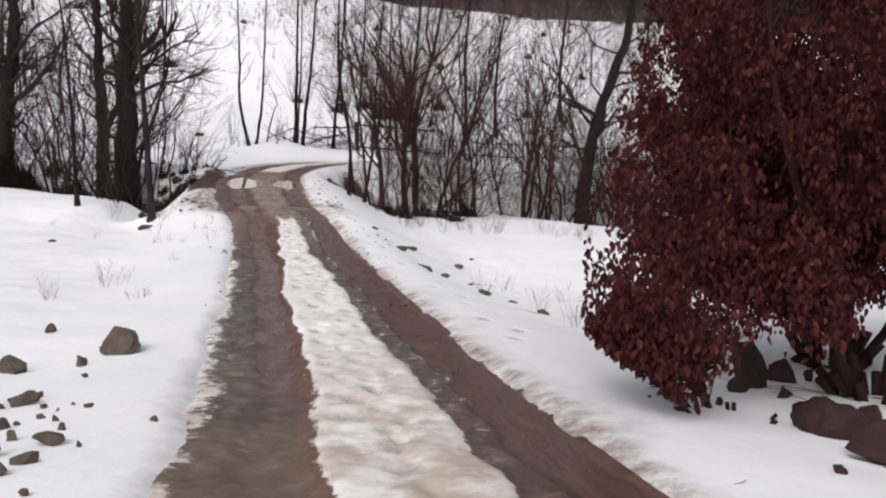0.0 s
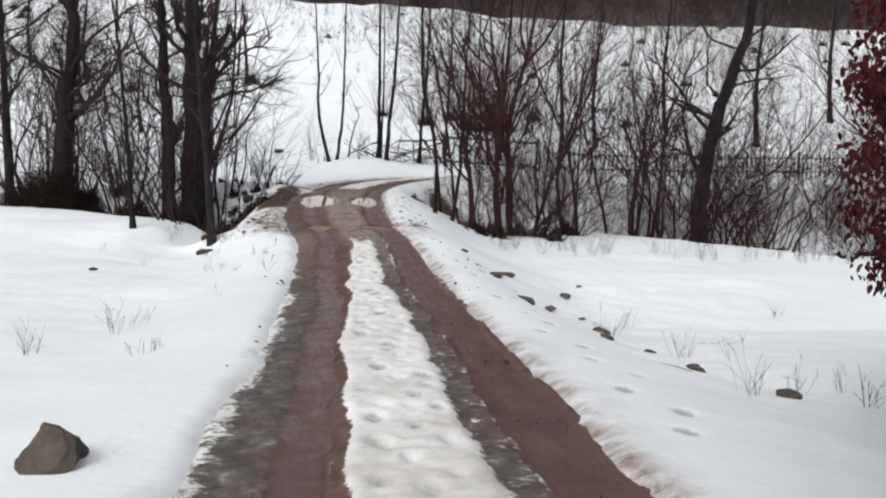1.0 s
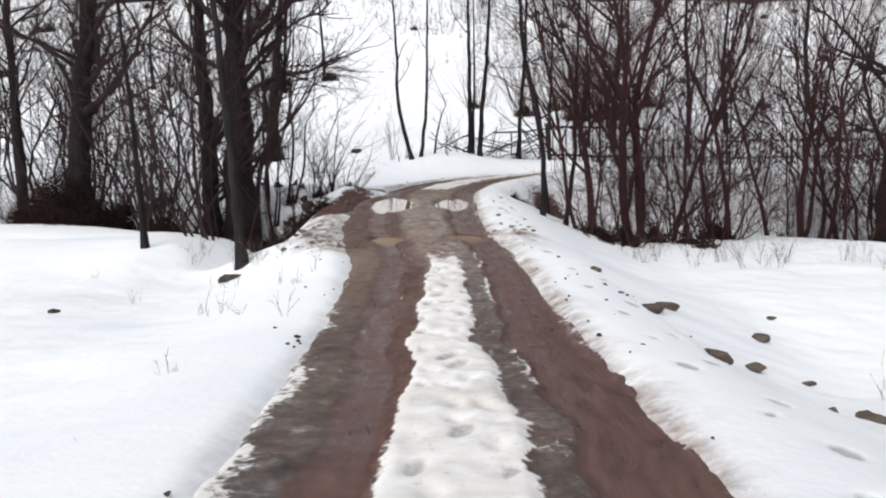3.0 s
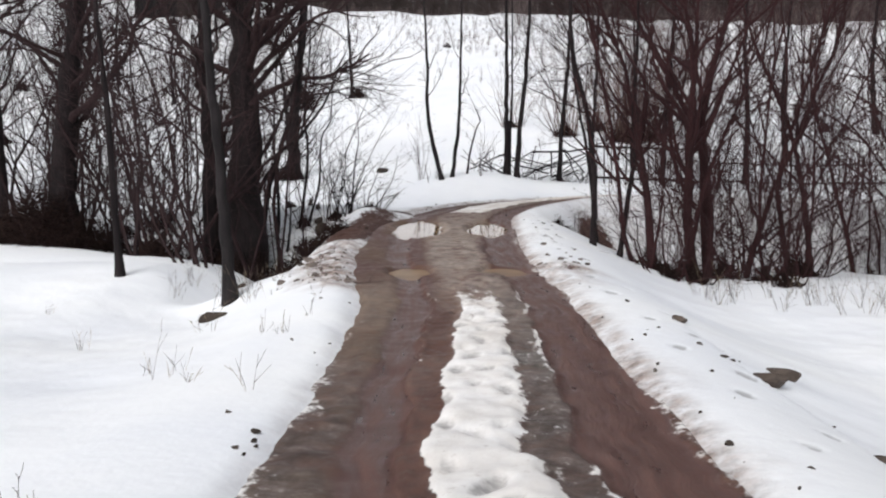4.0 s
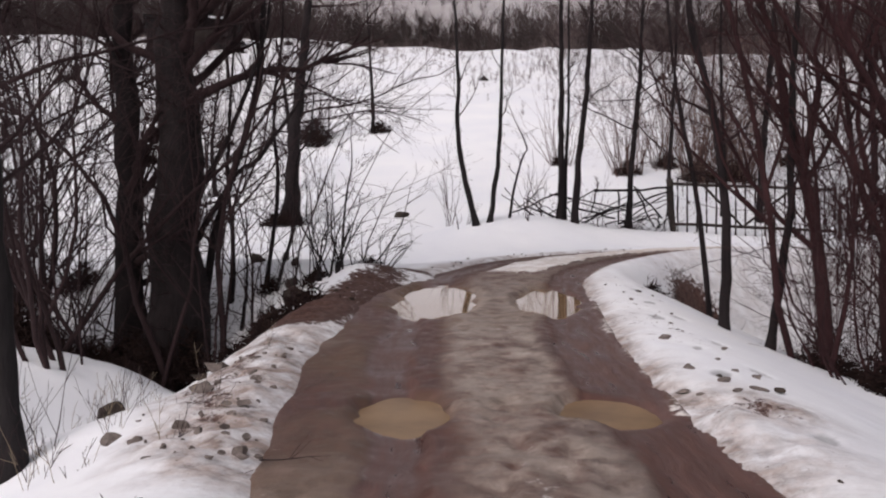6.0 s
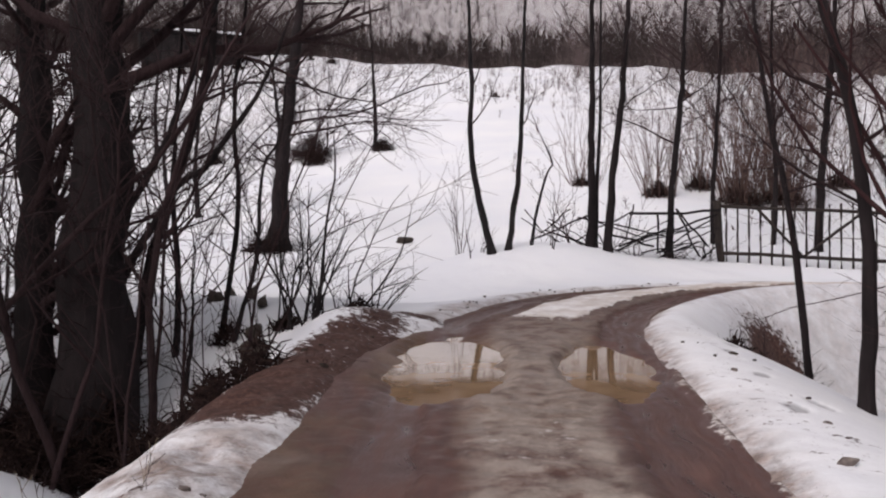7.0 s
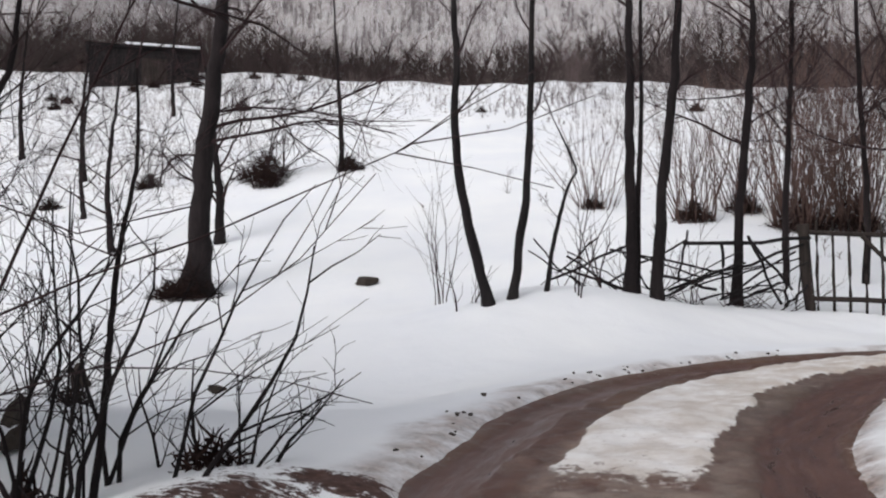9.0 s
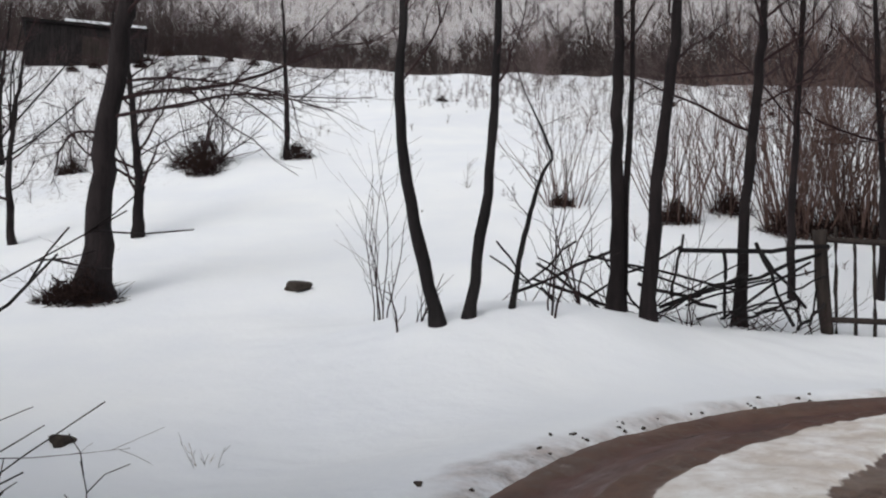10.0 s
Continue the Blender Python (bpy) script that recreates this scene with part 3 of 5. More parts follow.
road = sheet("road", RX, RY, RZ, MUD, {"snow": snowy, "grey": grey, "rut": ruts, "ochre": ochre, "pale": pale, "stain": stain, "trod_shade": np.clip(-trod_shade, 0, 1), "along": RS, "across": RU})
tagged(road, "muddy farm track with wheel ruts and a trodden snow ridge", "road", kind="structure")


def puddle(py, pu, a, b, kind):
    """A shallow pool lying in a wheel rut."""
    k = int(np.abs(LINE[:, 1] - py).argmin())
    rows, cols = 20, 40
    bm = bmesh.new()
    slope = (LINE[min(k + 10, len(LINE) - 1), 2] - LINE[k - 10, 2]) / 2.0
    t = TAN[k]
    rings = []
    for i in range(1, rows + 1):
        ring = []
        for j in range(cols):
            th = 2 * math.pi * j / cols
            f = 1.6 * i / rows
            al, ac = a * math.cos(th) * f, b * math.sin(th) * f + pu
            ring.append(bm.verts.new((LINE[k, 0] + t[0] * al + t[1] * ac, LINE[k, 1] + t[1] * al - t[0] * ac, LINE[k, 2] + slope * al - .068)))
        rings.append(ring)
    c = bm.verts.new((LINE[k, 0] + t[1] * pu, LINE[k, 1] - t[0] * pu, LINE[k, 2] - .068))
    for j in range(cols):
        bm.faces.new((c, rings[0][j], rings[0][(j + 1) % cols]))
        for i in range(rows - 1):
            bm.faces.new((rings[i][j], rings[i + 1][j], rings[i + 1][(j + 1) % cols], rings[i][(j + 1) % cols]))
    bmesh.ops.recalc_face_normals(bm, faces=bm.faces)
    me = bpy.data.meshes.new("puddle")
    bm.to_mesh(me)
    bm.free()
    me.materials.append(WATER_OCHRE if kind else WATER)
    for f in me.polygons:
        f.use_smooth = True
    tagged(new("puddle", me), "shallow yellow-brown meltwater puddle in a wheel rut" if kind else "still meltwater puddle mirroring the pale sky", "puddle", "puddles on the track", "structure")


for row in POOLS:
    puddle(*row)

# ---- trees, shrubs and weeds ----
class Tubes:
    """Collects tapered tubes into one mesh."""

    def __init__(self):
        self.v, self.f, self.n = [], [], 0

    def tube(self, pts, radii, sides):
        p = np.asarray(pts, float)
        t = np.gradient(p, axis=0)
        t /= np.linalg.norm(t, axis=1)[:, None] + 1e-9
        ref = np.array((1.0, 0, 0)) if abs(t[0, 2]) > .7 else np.array((0, 0, 1.0))
        a = np.cross(t, ref)
        a /= np.linalg.norm(a, axis=1)[:, None] + 1e-9
        b = np.cross(t, a)
        th = np.arange(sides) * 2 * math.pi / sides
        r = np.asarray(radii)[:, None, None]
        ring = p[:, None, :] + r * (np.cos(th)[None, :, None] * a[:, None, :] + np.sin(th)[None, :, None] * b[:, None, :])
        self.v.append(ring.reshape(-1, 3))
        k, j = np.arange(len(p) - 1)[:, None], np.arange(sides)[None, :]
        o = self.n
        q = np.stack([o + k * sides + j, o + k * sides + (j + 1) % sides, o + (k + 1) * sides + (j + 1) % sides, o + (k + 1) * sides + j], -1)
        self.f.append(q.reshape(-1, 4))
        self.n += len(p) * sides

    def trim(self, keep):
        """Cut the first tube where it fails the test; drop side tubes that fail it or whose bearer is gone."""
        v, f, n, start = [], [], 0, 0
        heads, tails = np.zeros((0, 3)), np.zeros((0, 3))
        for i, (a, q) in enumerate(zip(self.v, self.f)):
            q = q - start
            start += len(a)
            sides = len(a) - len(q)
            line = a.reshape(-1, sides, 3).mean(1)
            if i == 0:
                last = next((k for k, p in enumerate(line) if k > 1 and not keep(p)), len(line))
                a, q, line = a[:last * sides], q[:(last - 1) * sides], line[:last]
            else:
                run = tails - heads
                part = np.clip(((line[0] - heads) * run).sum(1) / ((run ** 2).sum(1) + 1e-9), 0, 1)
                if not keep(a[-1]) or np.linalg.norm(heads + run * part[:, None] - line[0], axis=1).min() > .01:
                    continue
            heads, tails = np.concatenate([heads, line[:-1]]), np.concatenate([tails, line[1:]])
            v.append(a)
            f.append(q + n)
            n += len(a)
        self.v, self.f, self.n = v, f, n

    def mesh(self, name, material):
        me = bpy.data.meshes.new(name)
        v, q = np.concatenate(self.v), np.concatenate(self.f)
        me.vertices.add(len(v))
        me.vertices.foreach_set("co", v.astype(np.float32).ravel())
        me.loops.add(q.size)
        me.loops.foreach_set("vertex_index", q.astype(np.int32).ravel())
        me.polygons.add(len(q))
        me.polygons.foreach_set("loop_start", np.arange(0, q.size, 4, dtype=np.int32))
        me.polygons.foreach_set("use_smooth", np.ones(len(q), bool))
        me.update(calc_edges=True)
        me.materials.append(material)
        return me


def unit(v):
    return v / (np.linalg.norm(v) + 1e-9)


def grow(out, p, d, length, r, level, rg, kids, wander=.25, rise=.06, tip=.25, spread=.75, sides=None):
    """A branch that wanders from p along d, with side branches."""
    n = (3 if length < .7 else 4) if level == 0 else max(4, min(9 if level > 1 else 6, int(length / .35) + 3))
    pts, dd = [np.array(p, float)], np.array(d, float)
    for i in range(n - 1):
        dd = unit(dd + np.array([rg.gauss(0, 1), rg.gauss(0, 1), rg.gauss(0, .7)]) * wander * .5 + np.array((0, 0, rise)))
        pts.append(pts[-1] + dd * length / (n - 1))
    rad = [max(.0018, r * (1 - (1 - tip) * i / (n - 1))) for i in range(n)]
    out.tube(pts, rad, sides or (6 if r > .03 else 4 if r > .012 else 3))
    if level <= 0:
        return pts
    count = kids[0] if isinstance(kids, (list, tuple)) else kids
    for c in range(int(count * rg.uniform(.75, 1.25) + .5)):
        f = rg.uniform(.22, .97)
        i = min(n - 2, int(f * (n - 1)))
        q = pts[i] + (pts[i + 1] - pts[i]) * (f * (n - 1) - i)
        base = unit(pts[i + 1] - pts[i])
        side = unit(np.cross(base, np.array([rg.gauss(0, 1), rg.gauss(0, 1), rg.gauss(0, 1)])))
        nd = unit(base + side * rg.uniform(.5, 1.2) * spread)
        grow(out, q, nd, length * rg.uniform(.25, .55) * (1.15 - .5 * f), max(.003, r * rg.uniform(.3, .5) * (1.1 - .5 * f)), level - 1, rg,
             kids[1:] if isinstance(kids, (list, tuple)) else kids, wander * 1.2, rise, .3, spread)
    return pts


def curve_pts(guide, n):
    """Points along a smooth line through the guide points."""
    g = np.array(guide, float)
    s = np.r_[0, np.cumsum(np.linalg.norm(np.diff(g, axis=0), axis=1))]
    L = spline(g, s[-1] / n)
    return L


def thing(name, at, label, category, group=""):
    ob = new(name)
    ob.location = at
    ob.empty_display_size = .2
    return tagged(ob, label, category, group)


def put(name, me, parent, label=""):
    ob = new(name, me)
    ob.parent = parent
    if label:
        ob["label"] = label
    return ob


def floor_at(x, y):
    return float(ground_z(np.array([x]), np.array([y]), False)[0])


def bare_tree(guide, r, seed, label, limbs=16, bark=None, twig=None, low=.3, reach=.32, kids=(7, 4), flare=1.5, skirt=2.2, group="bare trees", levels=2, arms=(), ragged=0):
    """A leafless tree: guide holds trunk points from the foot up, in metres."""
    rg = random.Random(seed)
    base = np.array(guide[0], float)
    root = thing("bare_tree", base, label, "tree", group)
    g = np.array(guide, float) - base
    trunk = Tubes()
    pts = curve_pts([g[0] - np.array((0, 0, .25))] + list(g), 30)
    pts[2:, :2] += np.array([[rg.gauss(0, .25), rg.gauss(0, .25)] for _ in range(len(pts) - 2)]) * r * .42
    hgt = pts[-1, 2]
    rad = [r * ((1 - .72 * max(0, p[2]) / hgt) + (flare - 1) * math.exp(-max(0, p[2]) / (r * skirt))) * rg.uniform(.92, 1.09) for p in pts]
    trunk.tube(pts, rad, 10)
    put("trunk", trunk.mesh("trunk", bark or BARK), root)
    crown = Tubes()
    for i in range(limbs):
        f = low + (1 - low) * (i + rg.random()) / limbs
        k = min(len(pts) - 2, int(f * (len(pts) - 1)))
        q = pts[k] + (pts[k + 1] - pts[k]) * (f * (len(pts) - 1) - k)
        th = rg.uniform(0, 2 * math.pi)
        up = rg.uniform(.25, 1.1)
        grow(crown, q, unit(np.array((math.cos(th), math.sin(th), up))), hgt * reach * rg.uniform(.6, 1.2) * (1.15 - .6 * f), rad[k] * rg.uniform(.22, .42), levels, rg, kids, .42, .06)
    if ragged:
        side = Tubes()
        for i in range(ragged):
            q = pts[rg.randint(3, 17)] + np.array((0, 0, rg.uniform(-.5, .5)))
            th = rg.uniform(0, 6.28)
            grow(side, q + np.array((math.cos(th), math.sin(th), 0)) * r * .7, unit(np.array((math.cos(th), math.sin(th), rg.uniform(-.3, .9)))), rg.uniform(.25, .8), .009, 1, rg, (5,), .4, .03)
        put("side_growth", side.mesh("side_growth", twig or TWIG), root, "dense short dark twigs round the trunk")
    for f, d, length, ra in arms:
        grow(crown, pts[int(f * (len(pts) - 1))], unit(np.array(d, float)), length, ra, 2, rg, (12, 6), .3, -.012)
    grow(crown, pts[-1], unit(pts[-1] - pts[-2]), hgt * .3, rad[-1], levels, rg, kids, .2, .1)
    put("crown", crown.mesh("crown", twig or TWIG), root)
    return root


def shrub(at, stems, height, spread, r, seed, label, twig=None, kids=(5, 3), lean=(0, 0), levels=1, foot=.3, group="shrubs", name="shrub", droop=.04, heap=0, wander=.34):
    """A many-stemmed leafless shrub; each stem carries its own twigs."""
    rg = random.Random(seed)
    root = thing(name, at, label, "shrub", group)
    for i in range(stems):
        t = Tubes()
        th, k = rg.uniform(0, 2 * math.pi), rg.random() ** .6
        d = unit(np.array((math.cos(th) * k * spread + lean[0], math.sin(th) * k * spread + lean[1], 1.0)))
        p = (math.cos(th) * k * foot, math.sin(th) * k * foot, -.25)
        grow(t, p, d, height * rg.uniform(.55, 1.1), r * rg.uniform(.5, 1.2), levels, rg, kids, wander, droop, .2, .85)
        put("stem", t.mesh("stem", twig or TWIG), root)
    if heap:
        put("undergrowth", clump_mesh("undergrowth", heap, heap * .75, int(270 * heap), seed, DUFF), root, "dark matted undergrowth at the foot")
    return root


def clump_mesh(name, rx, rz, count, seed, material):
    """A dark tangle of short crossing twigs and dead stalks."""
    rg = random.Random(seed)
    t = Tubes()
    for i in range(int(count * 3.2) + 60):
        th, k = rg.uniform(0, 6.28), rg.random() ** .8
        p = np.array((math.cos(th) * rx * .72 * k, math.sin(th) * rx * .72 * k, rg.uniform(-.1, rz * 1.05 * (1.1 - k))))
        d = unit(np.array((rg.gauss(0, 1), rg.gauss(0, 1), rg.gauss(.25, .7))))
        L = rz * rg.uniform(.2, .65)
        q = p + d * L * .5 + np.array((rg.gauss(0, .04), rg.gauss(0, .04), rg.gauss(0, .04)))
        e = q + unit(d + np.array((rg.gauss(0, .6), rg.gauss(0, .6), rg.gauss(-.15, .5)))) * L * .5
        t.tube([p, q, e], [.011 * rg.uniform(.5, 1.4), .008, .003], 3)
    return t.mesh(name, material)

# ---- trees that stand in known places ----
bare_tree([(-8.0, 28.4, -.58), (-8.06, 28.33, .9), (-8.22, 28.23, 3.4), (-8.5, 28.2, 8)], .095, 11, "slim straight dark trunk rising from the snowy bank", 20, BARK_GREY, low=.2, reach=.26)
bare_tree([(-11.45, 36.0, -1.6), (-11.45, 36.0, 1.0), (-11.5, 36.0, 4.6), (-11.4, 36.0, 12)], .42, 12, "thick old dark trunk with dense side twigs by the stream", 40, low=.34, reach=.26, kids=(10, 5), flare=1.6, skirt=3.5, ragged=420)
bare_tree([(-12.35, 36.1, -1.6), (-12.4, 36.1, 2.0), (-12.7, 36.2, 9)], .27, 13, "dark trunk standing close behind a thicker one", 26, low=.2, reach=.26, kids=(9, 5))
bare_tree([(-15.2, 34.3, -.75), (-15.15, 34.3, 1.2), (-15.1, 34.36, 2.5), (-14.85, 34.53, 5.5), (-14.6, 34.6, 11)], .3, 14, "dark old trunk swelling into a broad overgrown foot", 34, low=.25, reach=.3, kids=(9, 5), flare=1.9, skirt=4.0, ragged=420)
bare_tree([(-10.6, 29.5, -.4), (-10.66, 29.47, .8), (-10.71, 29.44, 2.1), (-10.82, 29.37, 3.9), (-11.1, 29.3, 6.5)], .068, 15, "thin leaning tree with spreading side branches", 14, low=.3, reach=.34)
bare_tree([(-17.5, 35.2, -.5), (-17.55, 35.15, 2), (-17.63, 35.1, 5.7), (-17.7, 35, 10)], .17, 16, "dark trunk in the thicket along the stream", 28, low=.25, reach=.34, kids=(9, 5))
bare_tree([(-11.35, 36.5, -1.1), (-11.11, 36.5, .96), (-10.5, 36.5, 2.82), (-10.23, 36.5, 4.23), (-10.1, 36.5, 8.5)], .072, 18, "slanting dark alder stem in a roadside clump", 9, low=.25, reach=.26)
bare_tree([(5.75, 40.75, -1.65), (5.8, 40.7, .5), (6.03, 40.65, 2.4), (6.6, 40.5, 4.6), (7.22, 40.45, 6.9), (7.5, 40.4, 12)], .3, 19, "heavy dark trunk bending over the brush", 22, low=.2, reach=.25)
# beyond the bend
bare_tree([(-9.5, 46.9, 1.45), (-9.77, 46.83, 2.6), (-9.93, 46.8, 3.5), (-9.98, 46.77, 4.3), (-9.95, 46.78, 5.2), (-10.1, 46.8, 8.5)], .08, 21, "leaning thin trunk curving up from the snow bank", 9, BARK_GREY, low=.35, reach=.2, kids=(5, 3))
bare_tree([(-9.2, 47.1, 1.45), (-9.08, 47.1, 2.4), (-8.96, 47.15, 3.3), (-8.89, 47.16, 5.3), (-8.8, 47.2, 9)], .068, 22, "thin upright trunk on the snow bank", 9, BARK_GREY, low=.35, reach=.2, kids=(5, 3))
bare_tree([(-8.75, 47.4, 1.5), (-8.62, 47.4, 2.4), (-8.41, 47.53, 3.26), (-8.3, 47.55, 3.5), (-8.55, 47.5, 4.1)], .042, 23, "crooked sapling with a broken bent top", 7, BARK_GREY, low=.5, reach=.35, kids=(4, 3))
bare_tree([(-7.62, 48.7, 1.55), (-7.6, 48.7, 3), (-7.59, 48.7, 5.7), (-7.6, 48.7, 10)], .10, 24, "straight dark trunk standing in a pair", 10, low=.4, reach=.18, kids=(5, 3))
bare_tree([(-7.52, 48.85, 1.5), (-7.5, 48.85, 3.0), (-7.42, 48.85, 5.0), (-7.4, 48.8, 9.5)], .05, 34, "second slim stem close to a straight trunk", 7, low=.3, reach=.2, kids=(5, 3))
bare_tree([(-7.2, 48.5, 1.5), (-7.16, 48.5, 2.4), (-7.08, 48.5, 3.43), (-6.84, 48.5, 5.6), (-6.6, 48.5, 10)], .098, 25, "dark trunk leaning slightly outwards in a pair", 11, low=.35, reach=.2, kids=(5, 3))
bare_tree([(-6.0, 50.5, 1.35), (-5.9, 50.5, 3.2), (-5.7, 50.48, 5.3), (-5.64, 50.48, 6.2), (-5.5, 50.5, 10)], .095, 26, "dark trunk growing through the tangle of fence poles", 26, low=.32, reach=.26, kids=(9, 5))
bare_tree([(-5.0, 53.0, 1.2), (-5.0, 53.0, 3.5), (-4.8, 53.0, 7), (-4.8, 53, 11)], .075, 46, "slim tree with a dense dark crown behind the barrier", 34, low=.34, reach=.26, kids=(10, 6))
bare_tree([(-3.5, 54.0, 1.2), (-3.4, 54.0, 3.5), (-3.5, 54.0, 7), (-3.4, 54, 11)], .075, 47, "slim twiggy tree behind the picket gate", 34, low=.34, reach=.26, kids=(10, 6))
bare_tree([(-2.4, 53.4, 1.0), (-2.3, 53.4, 3.5), (-2.0, 53.4, 7), (-1.8, 53.4, 11)], .13, 44, "dark tree with a dense twiggy crown behind the gate", 30, low=.3, reach=.3, kids=(9, 5))
bare_tree([(.6, 52.6, .8), (.7, 52.6, 3.5), (.6, 52.6, 7), (.9, 52.6, 11)], .12, 45, "dark twiggy tree growing behind the fence", 30, low=.3, reach=.3, kids=(9, 5))
bare_tree([(-16.8, 51.2, 1.6), (-16.78, 51.22, 3.0), (-16.72, 51.25, 4.4), (-16.47, 51.42, 7.1), (-16.1, 51.5, 11)], .26, 27, "stout dark trunk with an overgrown foot in the snow", 9, low=.5, reach=.3, flare=1.7, kids=(6, 4), arms=[(.42, (1, .1, .2), 5.6, .045), (.37, (1, -.1, .22), 4.6, .036), (.45, (1, .4, .45), 3.6, .03), (.36, (-1, 0, .4), 2.6, .03)])
bare_tree([(-19.5, 57, 3.0), (-19.55, 57, 4.6), (-19.61, 56.93, 5.5), (-19.89, 56.75, 8.1)], .14, 28, "crooked old fruit tree with spreading twigs", 20, low=.25, reach=.5, kids=(8, 5))
bare_tree([(-20.0, 67.1, 6.1), (-20.05, 67.1, 8.6), (-20.3, 67.0, 13)], .11, 29, "lone thin tree on the snowy slope", 8, low=.5, reach=.2, kids=(4, 3))
# saplings and crooked limbs on the bank of the culvert
bare_tree([(-10.82, 37.6, -.35), (-10.62, 37.6, 1.02), (-10.53, 37.62, 1.92), (-10.6, 37.6, 3.2), (-10.42, 37.55, 4.4), (-10.3, 37.5, 6.2)], .042, 41, "slender dark sapling with wide side branches", 15, low=.2, reach=.2, kids=(6, 4))
bare_tree([(-10.6, 37.4, -.4), (-10.36, 37.4, .5), (-10.15, 37.4, 1.21), (-10.07, 37.4, 2.33), (-9.86, 37.45, 2.75), (-9.8, 37.5, 3.6)], .038, 42, "slender bent sapling forking above the culvert", 12, low=.3, reach=.28, kids=(6, 4))
bare_tree([(-9.45, 37.6, .3), (-9.37, 37.6, .73), (-9.29, 37.6, 1.67), (-9.19, 37.62, 2.26), (-9.22, 37.65, 2.75)], .026, 55, "knotty dark stem in the bank shrub", 10, low=.35, reach=.38, kids=(5, 3))
bare_tree([(-11.25, 37.3, -.6), (-11.2, 37.3, .9), (-11.32, 37.35, 2.3), (-11.2, 37.4, 4.8)], .05, 48, "dark stem rising from the culvert bank", 9, low=.2, reach=.26, kids=(7, 4))
bare_tree([(-10.75, 36.7, -.7), (-10.62, 36.7, .3), (-10.66, 36.75, .95)], .04, 49, "broken dark stub beside the culvert", 5, low=.3, reach=.4, kids=(4, 3))
bare_tree([(-11.25, 36.25, 1.0), (-10.62, 36.3, 2.0), (-10.25, 36.3, 2.22), (-9.97, 36.3, 2.56), (-9.53, 36.3, 3.1), (-9.2, 36.35, 3.9)], .052, 50, "crooked side limb of the old stream tree", 9, low=.15, reach=.34, kids=(7, 4), flare=1.0)
bare_tree([(-11.3, 36.2, 1.6), (-10.9, 36.3, 2.3), (-10.55, 36.3, 3.0), (-10.05, 36.25, 4.2), (-9.9, 36.2, 5.4)], .05, 51, "upper crooked limb of the old stream tree", 6, low=.2, reach=.3, kids=(7, 4), flare=1.0)
bare_tree([(-3.5, 39.4, -1.0), (-3.66, 39.4, .9), (-3.8, 39.43, 1.97), (-4.02, 39.5, 3.15), (-4.2, 39.5, 4.6), (-4.3, 39.5, 6.8)], .055, 52, "thin crooked dark tree above the scoured ditch", 12, low=.3, reach=.22, kids=(5, 3))
bare_tree([(-3.3, 35.95, -.35), (-3.28, 35.95, 1.2), (-3.42, 35.95, 2.6), (-3.75, 35.9, 4.2), (-3.8, 35.9, 7.5)], .075, 53, "dark forked stem at the edge of the verge", 14, low=.25, reach=.3, kids=(7, 4))
bare_tree([(-2.75, 35.9, -.5), (-2.5, 35.95, 1.3), (-2.45, 36.0, 3.0), (-2.2, 36.1, 7.5)], .06, 54, "dark alder stem leaning away from the track", 14, low=.2, reach=.28, kids=(7, 4))

# ---- brush along the stream ----
def strew(seed, count, place, make, kinds=5):
    """Build a few shrubs, then copy them, turned and scaled."""
    rg, protos = random.Random(seed), []
    for i in range(count):
        x, y = place(rg)
        if len(protos) < kinds:
            protos.append(make(i, (x, y, floor_at(x, y))))
        else:
            s = rg.uniform(.75, 1.2)
            copy_thing(rg.choice(protos), Matrix.LocRotScale((x, y, floor_at(x, y)), Euler((0, 0, rg.uniform(0, 6.28))), None)).scale = (s, s, s)


def left_place(rg):
    x = rg.uniform(-38, -12.6)
    return x, float(gully_y(np.array(x))) + rg.uniform(-2.2, 1.8)


def right_place(rg):
    x = rg.uniform(-1.2, 30)
    return x, 35.6 + .55 * min(x + 1.2, 9) + .12 * max(0, x - 8) + rg.uniform(0, 1) ** 1.4 * 7.0


def right_front(rg):
    x = rg.uniform(-3.0, 20)
    return x, 34.4 + .22 * min(x + 3.0, 9) + .1 * max(0, x - 6) + rg.uniform(-.3, 1.8)


# fan of shoots beside the slim tree, and thin shoots at its foot
shrub((-10.35, 31.9, floor_at(-10.35, 31.9)), 9, 5.4, .3, .030, 136, "fan of dark shoots leaning off the stream bank", TWIG, (9, 5), (-.34, 0), levels=2, foot=.3, group="stream thicket", wander=.22, droop=.05)
shrub((-7.82, 28.45, floor_at(-7.82, 28.45)), 4, 1.3, .2, .010, 137, "thin shoots at the foot of the slim tree", TWIG, (4, 2), levels=1, foot=.12, group="bank shrubs")
shrub((-9.6, 35.6, floor_at(-9.6, 35.6)), 4, 4.3, .16, .022, 138, "dark shoots leaning over the track from the stream bank", TWIG, (8, 4), (.3, 0), levels=2, foot=.35, group="stream thicket", wander=.24, droop=.05)
ALDER, BRUSH, RED = "leafless alder thicket of thin dark stems", "tangled leafless brushwood on the stream bank", "leafless reddish-brown brushwood below the track"
strew(50, 15, left_place, lambda i, at: shrub(at, 5, 8.5, .34, .045, 60 + i, ALDER, TWIG, (12, 6), levels=2, foot=.5, wander=.5, group="stream thicket", heap=.0))
strew(52, 16, left_place, lambda i, at: shrub(at, 10, 4.6, .75, .024, 70 + i, BRUSH, TWIG, (8, 4), levels=2, wander=.5, group="stream brush", heap=.6))
